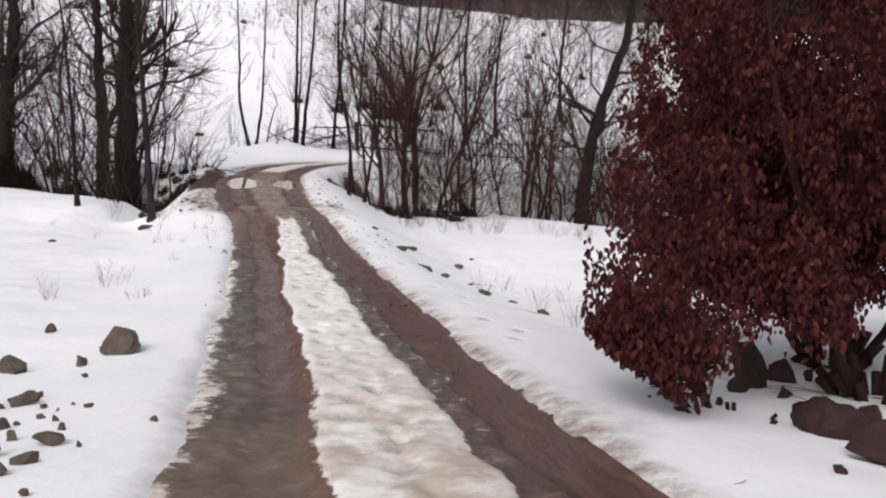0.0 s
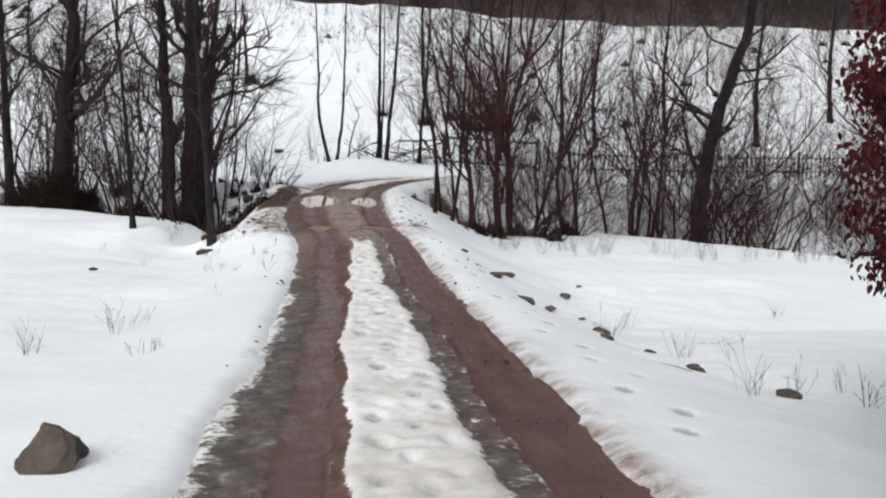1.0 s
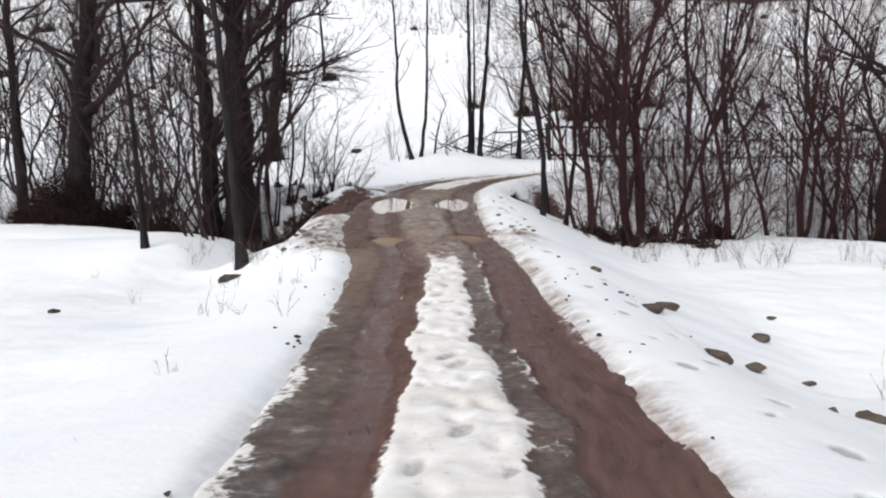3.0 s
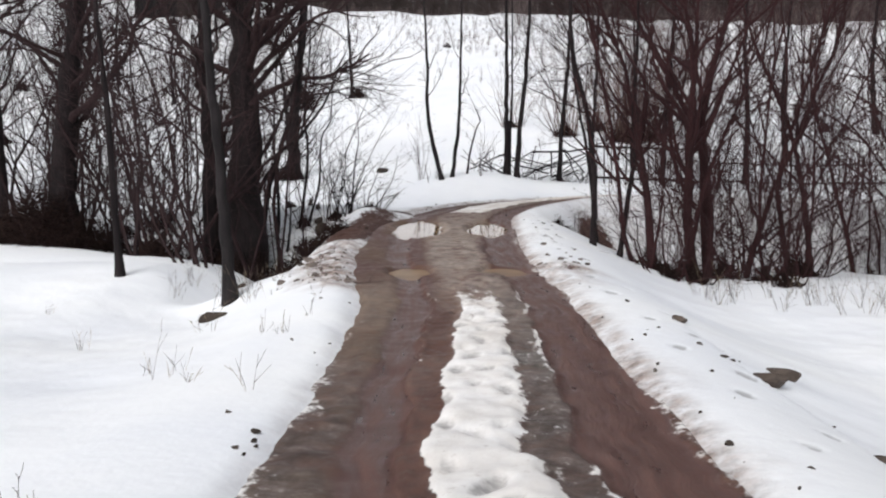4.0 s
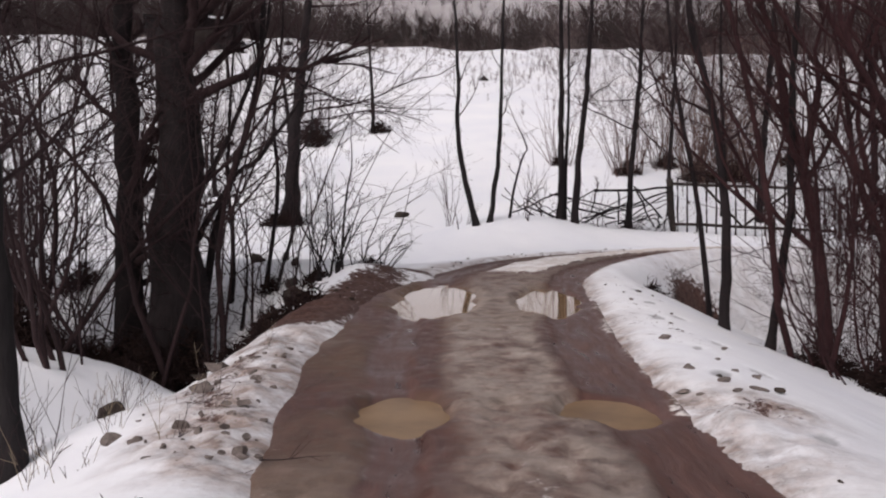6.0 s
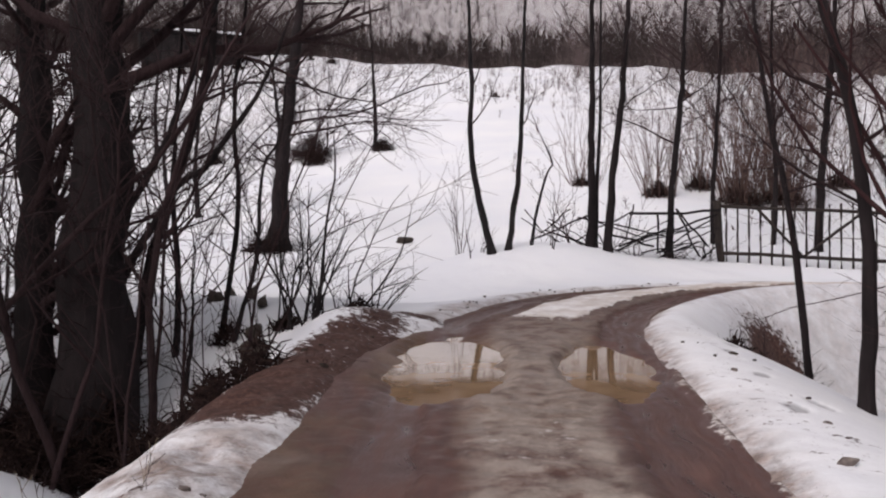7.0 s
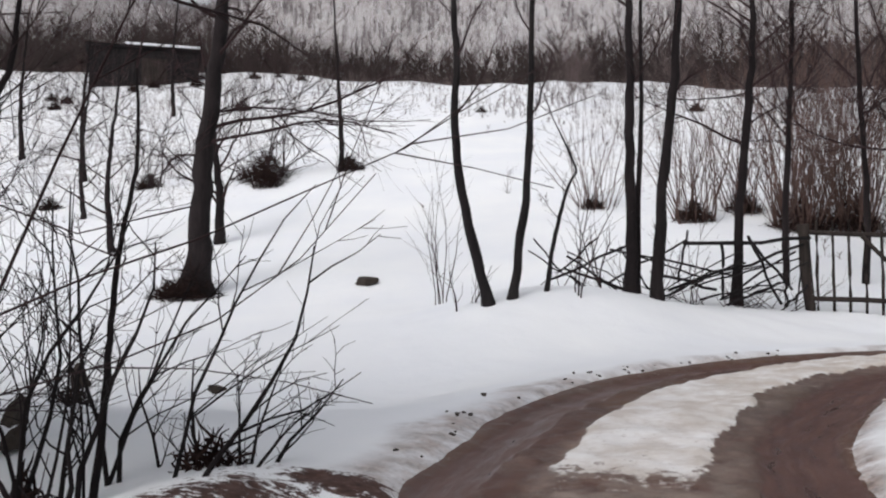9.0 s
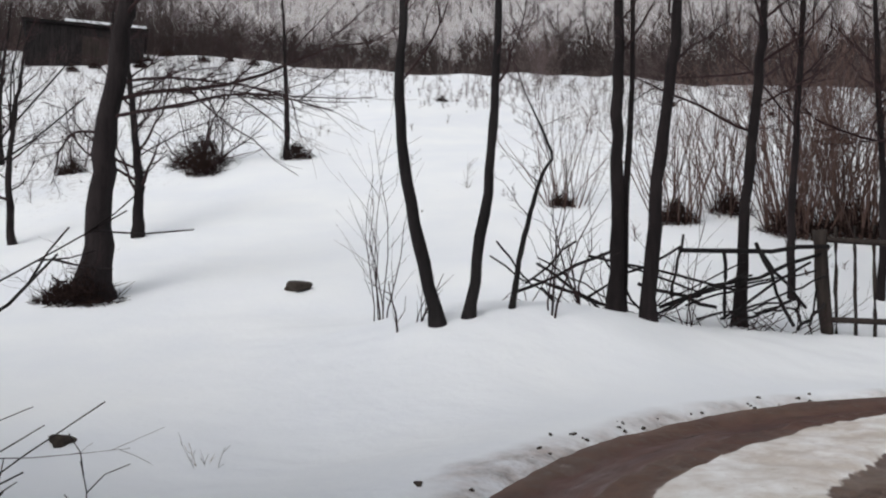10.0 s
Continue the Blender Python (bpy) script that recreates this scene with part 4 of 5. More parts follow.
strew(51, 23, right_place, lambda i, at: shrub(at, 4, 8.5, .34, .048, 80 + i, ALDER, TWIG_RED, (12, 6), levels=2, foot=.45, wander=.5, group="stream thicket"))
strew(53, 22, right_front, lambda i, at: shrub(at, 10, 4.4, .75, .021, 90 + i, RED, TWIG_RED, (8, 4), levels=2, wander=.5, group="stream brush", heap=.4))
# stout many-stemmed clumps below the right verge
for i, (x, y, n, r, h) in enumerate([(-2.1, 35.9, 2, .06, 8.5), (-1.4, 36.2, 3, .10, 9.5), (-.6, 36.5, 3, .12, 10), (.9, 37.2, 4, .07, 9), (2.7, 39.0, 3, .10, 9.5), (3.8, 38.4, 3, .07, 8)]):
    shrub((x, y, floor_at(x, y)), n, h, .24, r, 120 + i, "stout reddish-dark alder clump on the embankment", TWIG_RED, (13, 6), (.06, 0), levels=2, foot=.75, group="stream thicket", heap=.6, droop=.14, wander=.3)
# clumps beside the left verge
for i, (x, y, n, r, h, sp) in enumerate([(-9.6, 34.6, 3, .03, 5.6, .2), (-10.2, 35.4, 2, .045, 8.0, .18), (-12.2, 33.4, 7, .04, 6.0, .55), (-10.9, 34.3, 3, .05, 7.5, .2), (-13.4, 35.2, 7, .045, 6.5, .4), (-16.2, 36.2, 6, .05, 7, .35)]):
    shrub((x, y, floor_at(x, y)), n, h, sp, r, 140 + i, "dense clump of dark alder shoots", TWIG, (11, 5), levels=2, foot=.5, group="stream thicket", heap=.7, droop=.1)
# shrubs on the bank past the culvert
for i, (x, y, n, r, h, sp, ln) in enumerate([(-9.12, 38.3, 4, .018, 1.35, .22, (.08, 0)), (-9.0, 38.5, 2, .020, 1.4, .12, (.1, 0)), (-9.75, 37.5, 6, .022, 2.1, .3, (.0, 0)), (-9.45, 37.4, 7, .024, 2.3, .28, (.03, 0)), (-9.3, 37.8, 4, .020, 2.0, .4, (.1, 0)),
                                          (-12.7, 39.0, 3, .020, 3.6, .6, (.25, 0)), (-13.8, 41.0, 3, .020, 3.6, .6, (.25, 0))]):
    shrub((x, y, floor_at(x, y)), n, h, sp, r, 160 + i, "knotty bare bank shrub with crossing shoots", BARK, (5, 3), ln, levels=2, foot=.3, group="bank shrubs", heap=.3 if i in (0, 2) else 0, wander=.34)
for i, (x, y, h) in enumerate([(-10.8, 48.65, 3.2), (-10.6, 48.5, 2.6), (-8.25, 47.3, 2.0), (-9.9, 47.0, 1.2), (-8.0, 48.0, 1.6), (-6.7, 49.3, 2.2)]):
    shrub((x, y, floor_at(x, y)), 3, h, .07, .017, 180 + i, "slender dark sapling shoots in the snow", TWIG, (6, 3), levels=1, foot=.08, group="saplings", name="sapling")

# ---- shrubs and trees on the far slope ----
for i, (x, y, n, h, sp, hp) in enumerate([(-9.7, 60.7, 34, 3.6, .28, .5), (-6.9, 59.0, 50, 4.0, .28, .7), (-4.3, 58.8, 120, 5.6, .28, 1.0), (-3.0, 59.3, 110, 5.6, .3, 1.0), (-5.6, 60.6, 40, 4.4, .3, .7), (-1.0, 62.0, 36, 3.8, .35, .7)]):
    shrub((x, y, floor_at(x, y)), n, h, sp, .017, 200 + i, "upright tan willow shoots in a dense sheaf", SHOOT, (2, 1), levels=1, foot=.55, group="willow sheaves", heap=hp)


def slope_left(rg):
    y = rg.uniform(55, 98)
    return -24 - .25 * (y - 55) - rg.random() ** 1.2 * 42, y


def slope_right(rg):
    y = rg.uniform(60, 98)
    return -6 - .12 * (y - 60) + rg.random() * 46, y


strew(54, 34, slope_left, lambda i, at: shrub(at, 6, 3.4, .6, .022, 230 + i, "scraggy leafless shrub on the snowy slope", TWIG, (7, 4), levels=2, foot=.3, group="slope shrubs", heap=.6))
strew(55, 26, slope_right, lambda i, at: shrub(at, 8, 3.6, .4, .02, 240 + i, "greyish leafless shrub on the snowy slope", SHOOT, (6, 3), levels=2, foot=.4, group="slope shrubs", heap=.5))
strew(57, 40, lambda rg: (lambda y: (-10 - .15 * (y - 58) + rg.random() ** 1.3 * 34, y))(rg.uniform(57, 98)), lambda i, at: shrub(at, 14, 3.8, .5, .012, 300 + i, "fine-twigged grey-lilac shrub on the slope", SCRUB, (8, 4), levels=2, foot=.6, group="slope shrubs", wander=.3))
for material, seed, label in ((TWIG, 56, "low dark dry scrub poking through the slope's snow"), (SHOOT, 59, "low tan scrub poking through the slope's snow")):
    rg, t = random.Random(seed), Tubes()
    for i in range(95):
        x, y = slope_left(rg) if rg.random() < .65 else slope_right(rg)
        z = floor_at(x, y)
        for j in range(6):
            th, k = rg.uniform(0, 6.28), rg.random()
            grow(t, (x + .2 * math.cos(th), y + .2 * math.sin(th), z - .15), unit(np.array((.7 * k * math.cos(th), .7 * k * math.sin(th), 1.0))), rg.uniform(.9, 1.9), .010, 1, rg, (5,), .34)
    tagged(new("slope_scrub", t.mesh("slope_scrub", material)), label, "scrub", kind="stuff")
for i, (x, y, h, r) in enumerate([(-22.4, 56.2, 5, .10), (-30.6, 66, 6, .12), (-36.5, 69.5, 6.5, .12), (-26.5, 60.5, 5, .09), (-34, 78, 7, .12), (2.5, 57.5, 7, .13), (6.5, 61, 8, .14), (11, 58, 8, .15), (16, 63, 9, .15)]):
    g0 = floor_at(x, y)
    bare_tree([(x, y, g0 - .05), (x - .15, y, g0 + h * .4), (x + .2, y, g0 + h)], r, 260 + i, "crooked leafless tree on the white slope", 16, low=.25, reach=.42, kids=(7, 4), group="slope trees")
for i, (x, y, rx) in enumerate([(-19.75, 67.4, .75), (-22.6, 65.9, 1.3), (-21.9, 64.8, .8), (-16.8, 51.0, .8), (-17.3, 50.9, .5), (-23.9, 69, .4), (-15.5, 34.0, 1.6), (-15.0, 34.0, 1.3), (-16.2, 34.2, 1.2), (-17.95, 81, .4), (-11.0, 35.6, .95), (-11.9, 35.4, .9), (-12.0, 37.2, .6), (-13.4, 42.7, .3), (-8.75, 33.9, .45), (-9.1, 34.5, .5), (-10.2, 36.6, .35), (-10.6, 37.5, .3), (-4.3, 39.3, .45), (-3.95, 39.9, .55), (-4.45, 38.7, .3), (-3.7, 39.1, .6), (-4.0, 40.9, .5), (-8.55, 34.5, .5)]):
    shrub((x, y, floor_at(x, y) - .05), 7, rx * 2.2, .75, .011, 280 + i, "dark low tangle of dead shrub poking through snow", TWIG, (5, 3), levels=1, foot=rx * .5, group="dead shrubs", name="dead_shrub", heap=rx * 1.1)
shrub((-22.6, 65.9, floor_at(-22.6, 65.9)), 12, 4.6, .4, .04, 290, "dark bushy thicket on the slope", TWIG, (7, 4), levels=2, foot=.6, group="slope shrubs")


# ---- woods on the crest and on the hill beyond ----
def wood(name, xs, ys, hts, blades, width, seed, material, label):
    """Many small leafless trees in one mesh: thin blades round each stem."""
    rs_ = np.random.RandomState(seed)
    n = len(xs)
    zs = ground_z(xs, ys, False) - .2
    f = rs_.rand(n, blades)
    th = rs_.rand(n, blades) * 2 * np.pi
    f[:, 0], root = 0, np.stack([xs, ys, zs], -1)
    lo = root[:, None, :] + np.stack([0 * f, 0 * f, f * .75 * hts[:, None]], -1)
    out = hts[:, None] * (.12 + .25 * rs_.rand(n, blades)) * (f > 0)
    hi = lo + np.stack([np.cos(th) * out, np.sin(th) * out, np.where(f > 0, hts[:, None] * (.05 + .3 * rs_.rand(n, blades)), hts[:, None] * .9)], -1)
    w = np.where(f > 0, width, width * .9)[..., None] * np.stack([np.ones_like(f), .4 * np.sin(th), 0 * f], -1)
    v = np.stack([lo - w, lo + w, hi], 2).reshape(-1, 3)
    me = bpy.data.meshes.new(name)
    k = len(v) // 3
    me.vertices.add(len(v))
    me.vertices.foreach_set("co", v.astype(np.float32).ravel())
    me.loops.add(len(v))
    me.loops.foreach_set("vertex_index", np.arange(len(v), dtype=np.int32))
    me.polygons.add(k)
    me.polygons.foreach_set("loop_start", np.arange(0, len(v), 3, dtype=np.int32))
    me.update(calc_edges=True)
    me.materials.append(material)
    return tagged(new(name, me), label, "woods", kind="stuff")


wr = np.random.RandomState(9)
hx, hy = wr.uniform(-75, 45, 5200), 54 + 52 * wr.rand(5200) ** .8
lane = np.abs(hx + 15.5 + .22 * (hy - 55)) - 2.6 + .03 * np.clip(hy - 66, 0, 40)
keep = (lane + 2.0 * wob(hx, hy, .5, 61) > 0) & (wob(hx, hy, .35, 62) > -.15 + .3 * (hx > -24) * (hx < -8) - .5 * sm(-10, 0, hx))
hx = np.r_[hx[keep], wr.uniform(-38, -8, 900)]
hy = np.r_[hy[keep], wr.uniform(78, 104, 900)]
wood("hill_scrub", hx, hy, (.2 + 1.3 * wr.rand(len(hx)) ** 1.8) * (1 + .9 * sm(-12, 0, hx)), 14, .011, 3, SCRUB, "sparse grey-pink scrub and dry stalks on the snowy slope")
sx = wr.uniform(-2.2, 30, 210)
sy = 36.2 + .55 * np.minimum(sx + 1.2, 9) + .12 * np.maximum(0, sx - 8) + 6.0 * wr.rand(210) ** 1.3
wood("stream_brushwood", sx, sy, wr.uniform(2.5, 8, 210), 80, .0055, 4, TWIG_RED, "fine reddish twigs of brushwood along the stream")
lx = wr.uniform(-36, -12.5, 40)
wood("bank_brushwood", lx, gully_y(lx) + wr.uniform(-1.2, 2.4, 40), wr.uniform(2.5, 8, 40), 60, .006, 5, TWIG, "fine dark twigs of brushwood along the bank")
cx = wr.uniform(-130, 90, 3400)
wood("crest_woods", cx, wr.uniform(106, 122, 3400), wr.uniform(.6, 1.25, 3400) * (4.4 + 3.0 * sm(-32, 0, cx) + 3.0 * sm(34, 52, -cx)), 46, .036, 1, FAR_WOOD, "dark band of leafless scrub along the hill's crest")
wood("far_woods", wr.uniform(-330, 260, 10000), wr.uniform(215, 560, 10000), wr.uniform(4, 9, 10000), 20, .13, 2, HAZED_WOOD, "leafless woods on the distant snowy hill, coloured pale for haze")

# ---- gate, fence and pole barrier ----
def bar(name, a, b, r, parent, seed, sides=7, material=None, label="", bend=.12):
    """A slightly crooked pole from a to b."""
    rg = random.Random(seed)
    a, b = np.array(a, float), np.array(b, float)
    pts = [a + (b - a) * i / 5 + (np.array([rg.gauss(0, 1), rg.gauss(0, 1), rg.gauss(0, 1)]) * r * bend if 0 < i < 5 else 0) for i in range(6)]
    t = Tubes()
    t.tube([pts[0]] + pts + [pts[-1]], [.001] + [r * rg.uniform(.9, 1.1) for _ in range(6)] + [.001], sides)
    return put(name, t.mesh(name, material or TIMBER), parent, label)


FDIR = np.array((.990, .139, 0))
POST = np.array((-4.77, 50.85, 0))


def fence_at(u):
    p = POST + FDIR * u
    return np.array((p[0], p[1], floor_at(p[0], p[1])))


gate_post = thing("gate_post", (-4.77, 50.85, floor_at(-4.77, 50.85)), "thick weathered timber gate post in the snow", "post")
bar("post", (0, 0, -.3), (-.1, 0, 1.5), .10, gate_post, 1, 9)
gate = thing("picket_gate", fence_at(.1), "weathered timber picket gate with crossed braces", "gate")
g0 = fence_at(.1)
for i in range(17):
    u = .12 + i * .265
    bar("picket", fence_at(u) - g0 + (0, 0, .02), fence_at(u) - g0 + (0, 0, 1.55 + .03 * (i % 3)), .028, gate, 20 + i, 5)
for zz in (.22, 1.36):
    bar("rail", fence_at(.0) - g0 + (0, -.04, zz), fence_at(4.4) - g0 + (0, -.04, zz + .02), .042, gate, int(zz * 100))
bar("brace", fence_at(.85) - g0 + (0, -.08, 1.34), fence_at(1.9) - g0 + (0, -.08, .26), .036, gate, 61)
bar("brace", fence_at(1.9) - g0 + (0, -.08, .26), fence_at(3.2) - g0 + (0, -.08, 1.34), .036, gate, 62)
for k in range(9):
    u0 = 4.5 + k * 2.5
    f0 = fence_at(u0)
    fence = thing("picket_fence", f0, "grey weathered picket fence panel along the lane", "fence", "picket fence panels")
    bar("post", (0, 0, -.3), (0, 0, 1.25), .055, fence, 300 + k)
    for zz in (.3, .95):
        bar("rail", (0, -.03, zz), fence_at(u0 + 2.5) - f0 + (0, -.03, zz), .03, fence, 320 + k)
    for i in range(1, 12):
        q = fence_at(u0 + i * .21) - f0
        bar("picket", q + (0, 0, .05), q + (0, 0, 1.12 + .04 * ((i * 7 + k) % 3)), .024, fence, 340 + k * 12 + i, 4)
# loose poles piled as a barrier between the trees: along and height of both ends
BDIR = np.array((.886, .464, 0))
POLES = [(-2.44, 2.47, -.07, 2.59), (-3.66, 2.37, -1.47, 1.95), (-4.68, 1.86, -3.26, 2.46), (-3.18, 2.24, -2.05, 1.91), (-2.62, 1.70, -.07, 2.50), (-1.61, 1.54, -.21, 2.37), (-1.23, 2.61, -.60, 1.46), (-2.05, 1.87, -.03, 2.29),
         (-2.84, 2.02, -1.69, 1.71), (-2.40, 1.78, -1.24, 2.16), (-1.09, 2.57, -.32, 1.71), (-1.15, 1.79, -.12, 2.17), (-1.68, 2.52, -1.65, 1.54), (-2.20, 2.71, -2.40, 1.86), (-.60, 1.42, -.13, 1.79), (-.30, 1.46, -.07, 2.46),
         (-.39, 1.87, -.42, 1.42), (-4.43, 2.25, -3.52, 1.66), (-4.31, 1.94, -4.02, 1.58), (-4.88, 2.55, -4.43, 2.01)]
barrier = thing("pole_barrier", (-6.2, 50.1, floor_at(-6.2, 50.1)), "tangled barrier of crossed bare poles and branches", "barrier")
b0 = np.array(barrier.location)
for i, (u1, z1, u2, z2) in enumerate(POLES):
    depth = np.array((-.464, .886, 0)) * (((i * 37) % 11) / 11 - .5) * .45
    r = .036 if i == 0 else (.027, .019, .024, .015)[i % 4]
    bar("pole", POST + BDIR * u1 + (0, 0, z1) + depth - b0, POST + BDIR * u2 + (0, 0, z2) + depth * .6 - b0, r, barrier, 500 + i, 6, BARK_GREY, bend=.9)
rg = random.Random(76)
for i in range(16):
    u, w = rg.uniform(-4.6, -.3), rg.uniform(.5, 1.5)
    p = POST + BDIR * u
    z0, flip = floor_at(p[0], p[1]), rg.choice((-1, 1))
    bar("pole", p + (0, rg.uniform(-.2, .2), z0 + rg.uniform(.0, .3)) - b0, p + BDIR * w * flip + (0, rg.uniform(-.2, .2), z0 + rg.uniform(.3, .95)) - b0, rg.uniform(.011, .022), barrier, 560 + i, 5, BARK_GREY, bend=1.3)
low = Tubes()
rg = random.Random(77)
for i in range(46):
    u = rg.uniform(-5.0, -.1)
    p = POST + BDIR * u
    z = floor_at(p[0], p[1])
    grow(low, p + (0, 0, z - .05) - b0, unit(np.array((rg.gauss(0, 1), rg.gauss(0, .4), rg.uniform(.2, .9)))), rg.uniform(.4, 1.2), .010, 1, rg, (3,), .25)
put("brushwood", low.mesh("brushwood", TWIG), barrier, "thin dry brushwood between the poles")


# ---- stones, clods and fallen twigs ----
def stone(x, y, width, seed, material, label, name="rock", tall=.62, sink=.12, long=1.15, group="field stones", turn=None):
    rg = random.Random(seed)
    bm = bmesh.new()
    bmesh.ops.create_icosphere(bm, subdivisions=3 if width > .25 else 2, radius=.5)
    cuts = [(Vector((rg.gauss(0, 1), rg.gauss(0, 1), rg.gauss(.2, .8))).normalized(), rg.uniform(.15, .3)) for _ in range(10)]
    for v in bm.verts:
        for nrm, h in cuts:
            k = v.co.dot(nrm)
            if k > h:
                v.co -= nrm * (k - h)
        v.co += v.co.normalized() * (noise.noise(v.co * 3.5 + Vector((seed, 0, 0))) * .09 + noise.noise(v.co * 11) * .03)
        v.co = Vector((v.co.x * width * long, v.co.y * width * .9, v.co.z * width * tall * 1.3))
    me = bpy.data.meshes.new(name)
    bm.to_mesh(me)
    bm.free()
    me.materials.append(material)
    ob = new(name, me)
    ob.rotation_euler = (rg.uniform(-.1, .1), rg.uniform(-.1, .1), rg.uniform(0, 6.28) if turn is None else turn)
    ob.location = (x, y, float(ground_z(np.array([x]), np.array([y]))[0]) + width * tall * (.5 - sink))
    return tagged(ob, label, {"rock": "rock", "slush_lump": "slush"}.get(name, "clod"), group)


LEFT_STONES = [(-2.3, 10.45, .56), (-2.42, 9.77, .17), (-2.99, 9.60, .33), (-2.12, 8.05, .25), (-2.36, 7.89, .24), (-1.39, 6.78, .20), (-1.36, 6.35, .15), (-1.40, 6.1, .12), (-2.13, 9.10, .09), (-3.53, 11.65, .20), (-1.91, 7.26, .13), (-1.7, 6.9, .1), (-3.5, 9.0, .2), (-1.62, 6.5, .16), (-2.9, 8.5, .14)]
scatter = random.Random(12)
LEFT_STONES += [(scatter.uniform(-2.3, -.95), scatter.uniform(5.6, 8.4), scatter.uniform(.04, .11)) for _ in range(26)]
for i, (x, y, w) in enumerate(LEFT_STONES):
    stone(x, y, w * 1.1, 600 + i, STONE, "angular brown field stone lying in snow" if i else "large angular brown boulder resting on the snow", tall=.74, sink=.26)
RIGHT_STONES = [(3.8, 10.3, .40, 1.35), (3.62, 10.0, .2, .8), (4.25, 10.8, .34, 1.1), (3.72, 8.25, .5, .62), (4.15, 8.5, .42, .7), (3.95, 7.35, .5, .66), (4.5, 7.9, .4, .8), (3.2, 9.0, .12, .8), (4.7, 11.2, .16, .8), (3.95, 9.7, .16, .8), (2.75, 8.43, .10, .6), (3.3, 6.75, .12, .6), (2.6, 8.9, .05, .6)]
for i, (x, y, w, tall) in enumerate(RIGHT_STONES):
    stone(x, y, w * 1.2, 630 + i, STONE_RED, "reddish-brown rock half covered by snow", tall=tall, sink=.24, group="roadside rocks")
VERGE_STONES = [(.12, 22.5, .42, 0), (.87, 25.2, .28, 0), (-.51, 24.5, .40, 0), (1.39, 18.2, .22, 1), (1.85, 16.82, .18, 1), (2.28, 16.03, .32, 1), (1.04, 20.9, .22, 0), (.56, 23.0, .28, 0), (1.15, 23.1, .17, 0), (1.5, 21.2, .30, 1), (1.2, 27.0, .16, 0), (-.38, 25.2, .34, 0), (-1.35, 26.3, .22, 0), (3.1, 14.9, .3, 1)]
for i, (x, y, w, k) in enumerate(VERGE_STONES):
    stone(x, y, w, 650 + i, STONE, "flat dark stone showing through the snow of the verge", tall=.5, sink=.33, long=1.3, group="verge stones", turn=-.5)
for i, (x, y, w) in enumerate([(-8.0, 27.7, .46), (-9.05, 24.2, .26), (-13.42, 52.05, .68), (-12.2, 43.85, .35), (-9.33, 32.3, .22), (-7.71, 30.4, .2), (-8.7, 30.25, .2), (-9.28, 31.25, .5), (-14.1, 43.8, .45), (-11.5, 38.75, .32), (-10.6, 38.4, .3), (-9.8, 36.75, .42), (-11.0, 38.9, .3), (-10.2, 37.4, .3)]):
    stone(x, y, w, 680 + i, EARTH, "low dark clod of earth on the snow", "earth_clod", .42 if i < 8 else .8, .25, 1.2, "earth clods")
TRODDEN = [(-3.54, 30.92, .15), (-3.56, 30.21, .11), (-3.41, 30.01, .1), (-3.29, 30.47, .13), (-3.17, 30.26, .1), (-3.19, 31.12, .09), (-3.02, 30.46, .15), (-2.86, 30.7, .1), (-3.84, 32.33, .15), (-3.82, 33.44, .1), (-4.43, 35.27, .1), (-3.33, 31.63, .1), (-3.29, 32.44, .08), (-3.02, 31.07, .1), (-2.75, 30.03, .06),
           (-7.05, 29.36, .24), (-7.14, 28.3, .24), (-6.78, 28.06, .09), (-7.59, 30.5, .28), (-6.11, 28.02, .09), (-5.95, 27.55, .08), (-5.85, 27.7, .1), (-6.5, 28.7, .08), (-6.35, 28.5, .06), (-4.15, 29.85, .11), (-4.34, 29.77, .07)]
for i, (x, y, w) in enumerate(TRODDEN):
    stone(x, y, w, 760 + i, SLOP, "low muddy clod sunk in the trodden snow", "earth_clod", .42, .36, 1.35, "earth clods", turn=.2 + .3 * math.sin(i * 5.0))
rg = random.Random(39)
for i in range(64):
    k = rg.randint(372, 404)
    off = -float(half_width(LINE[k, 1], -1)) - abs(rg.gauss(.1, .4))
    stone(LINE[k, 0] + TAN[k, 1] * off, LINE[k, 1] - TAN[k, 0] * off, .03 + .10 * rg.random() ** 3, 870 + i, SLOP, "lump of grey-brown slush pushed off the track", "slush_lump", .55, .38, 1.3, "slush lumps")
# crumbs of earth and slush along the verges
rg = random.Random(31)
for i in range(30):
    k = rg.randint(350, 470) if i % 4 else rg.randint(120, 330)
    side = -1 if rg.random() < .5 else 1
    off = side * (float(half_width(LINE[k, 1], side)) + rg.uniform(.05, .9 if k > 330 else .25))
    stone(LINE[k, 0] + TAN[k, 1] * off, LINE[k, 1] - TAN[k, 0] * off, rg.uniform(.03, .10), 700 + i, EARTH, "crumb of dark earth thrown on the verge", "earth_clod", .45, .2, 1.3, "earth crumbs")


rg = random.Random(37)
for i in range(28):
    k = rg.randint(285, 345) if i < 20 else rg.randint(290, 330)
    side = 1 if i < 20 else -1
    off = side * (float(half_width(LINE[k, 1], side)) + abs(rg.gauss(.0, .55)) + .03)
    stone(LINE[k, 0] + TAN[k, 1] * off, LINE[k, 1] - TAN[k, 0] * off, rg.uniform(.025, .085), 800 + i, EARTH, "crumb of dark earth thrown on the verge", "earth_clod", .5, .2, 1.3, "earth crumbs")
rg = random.Random(33)
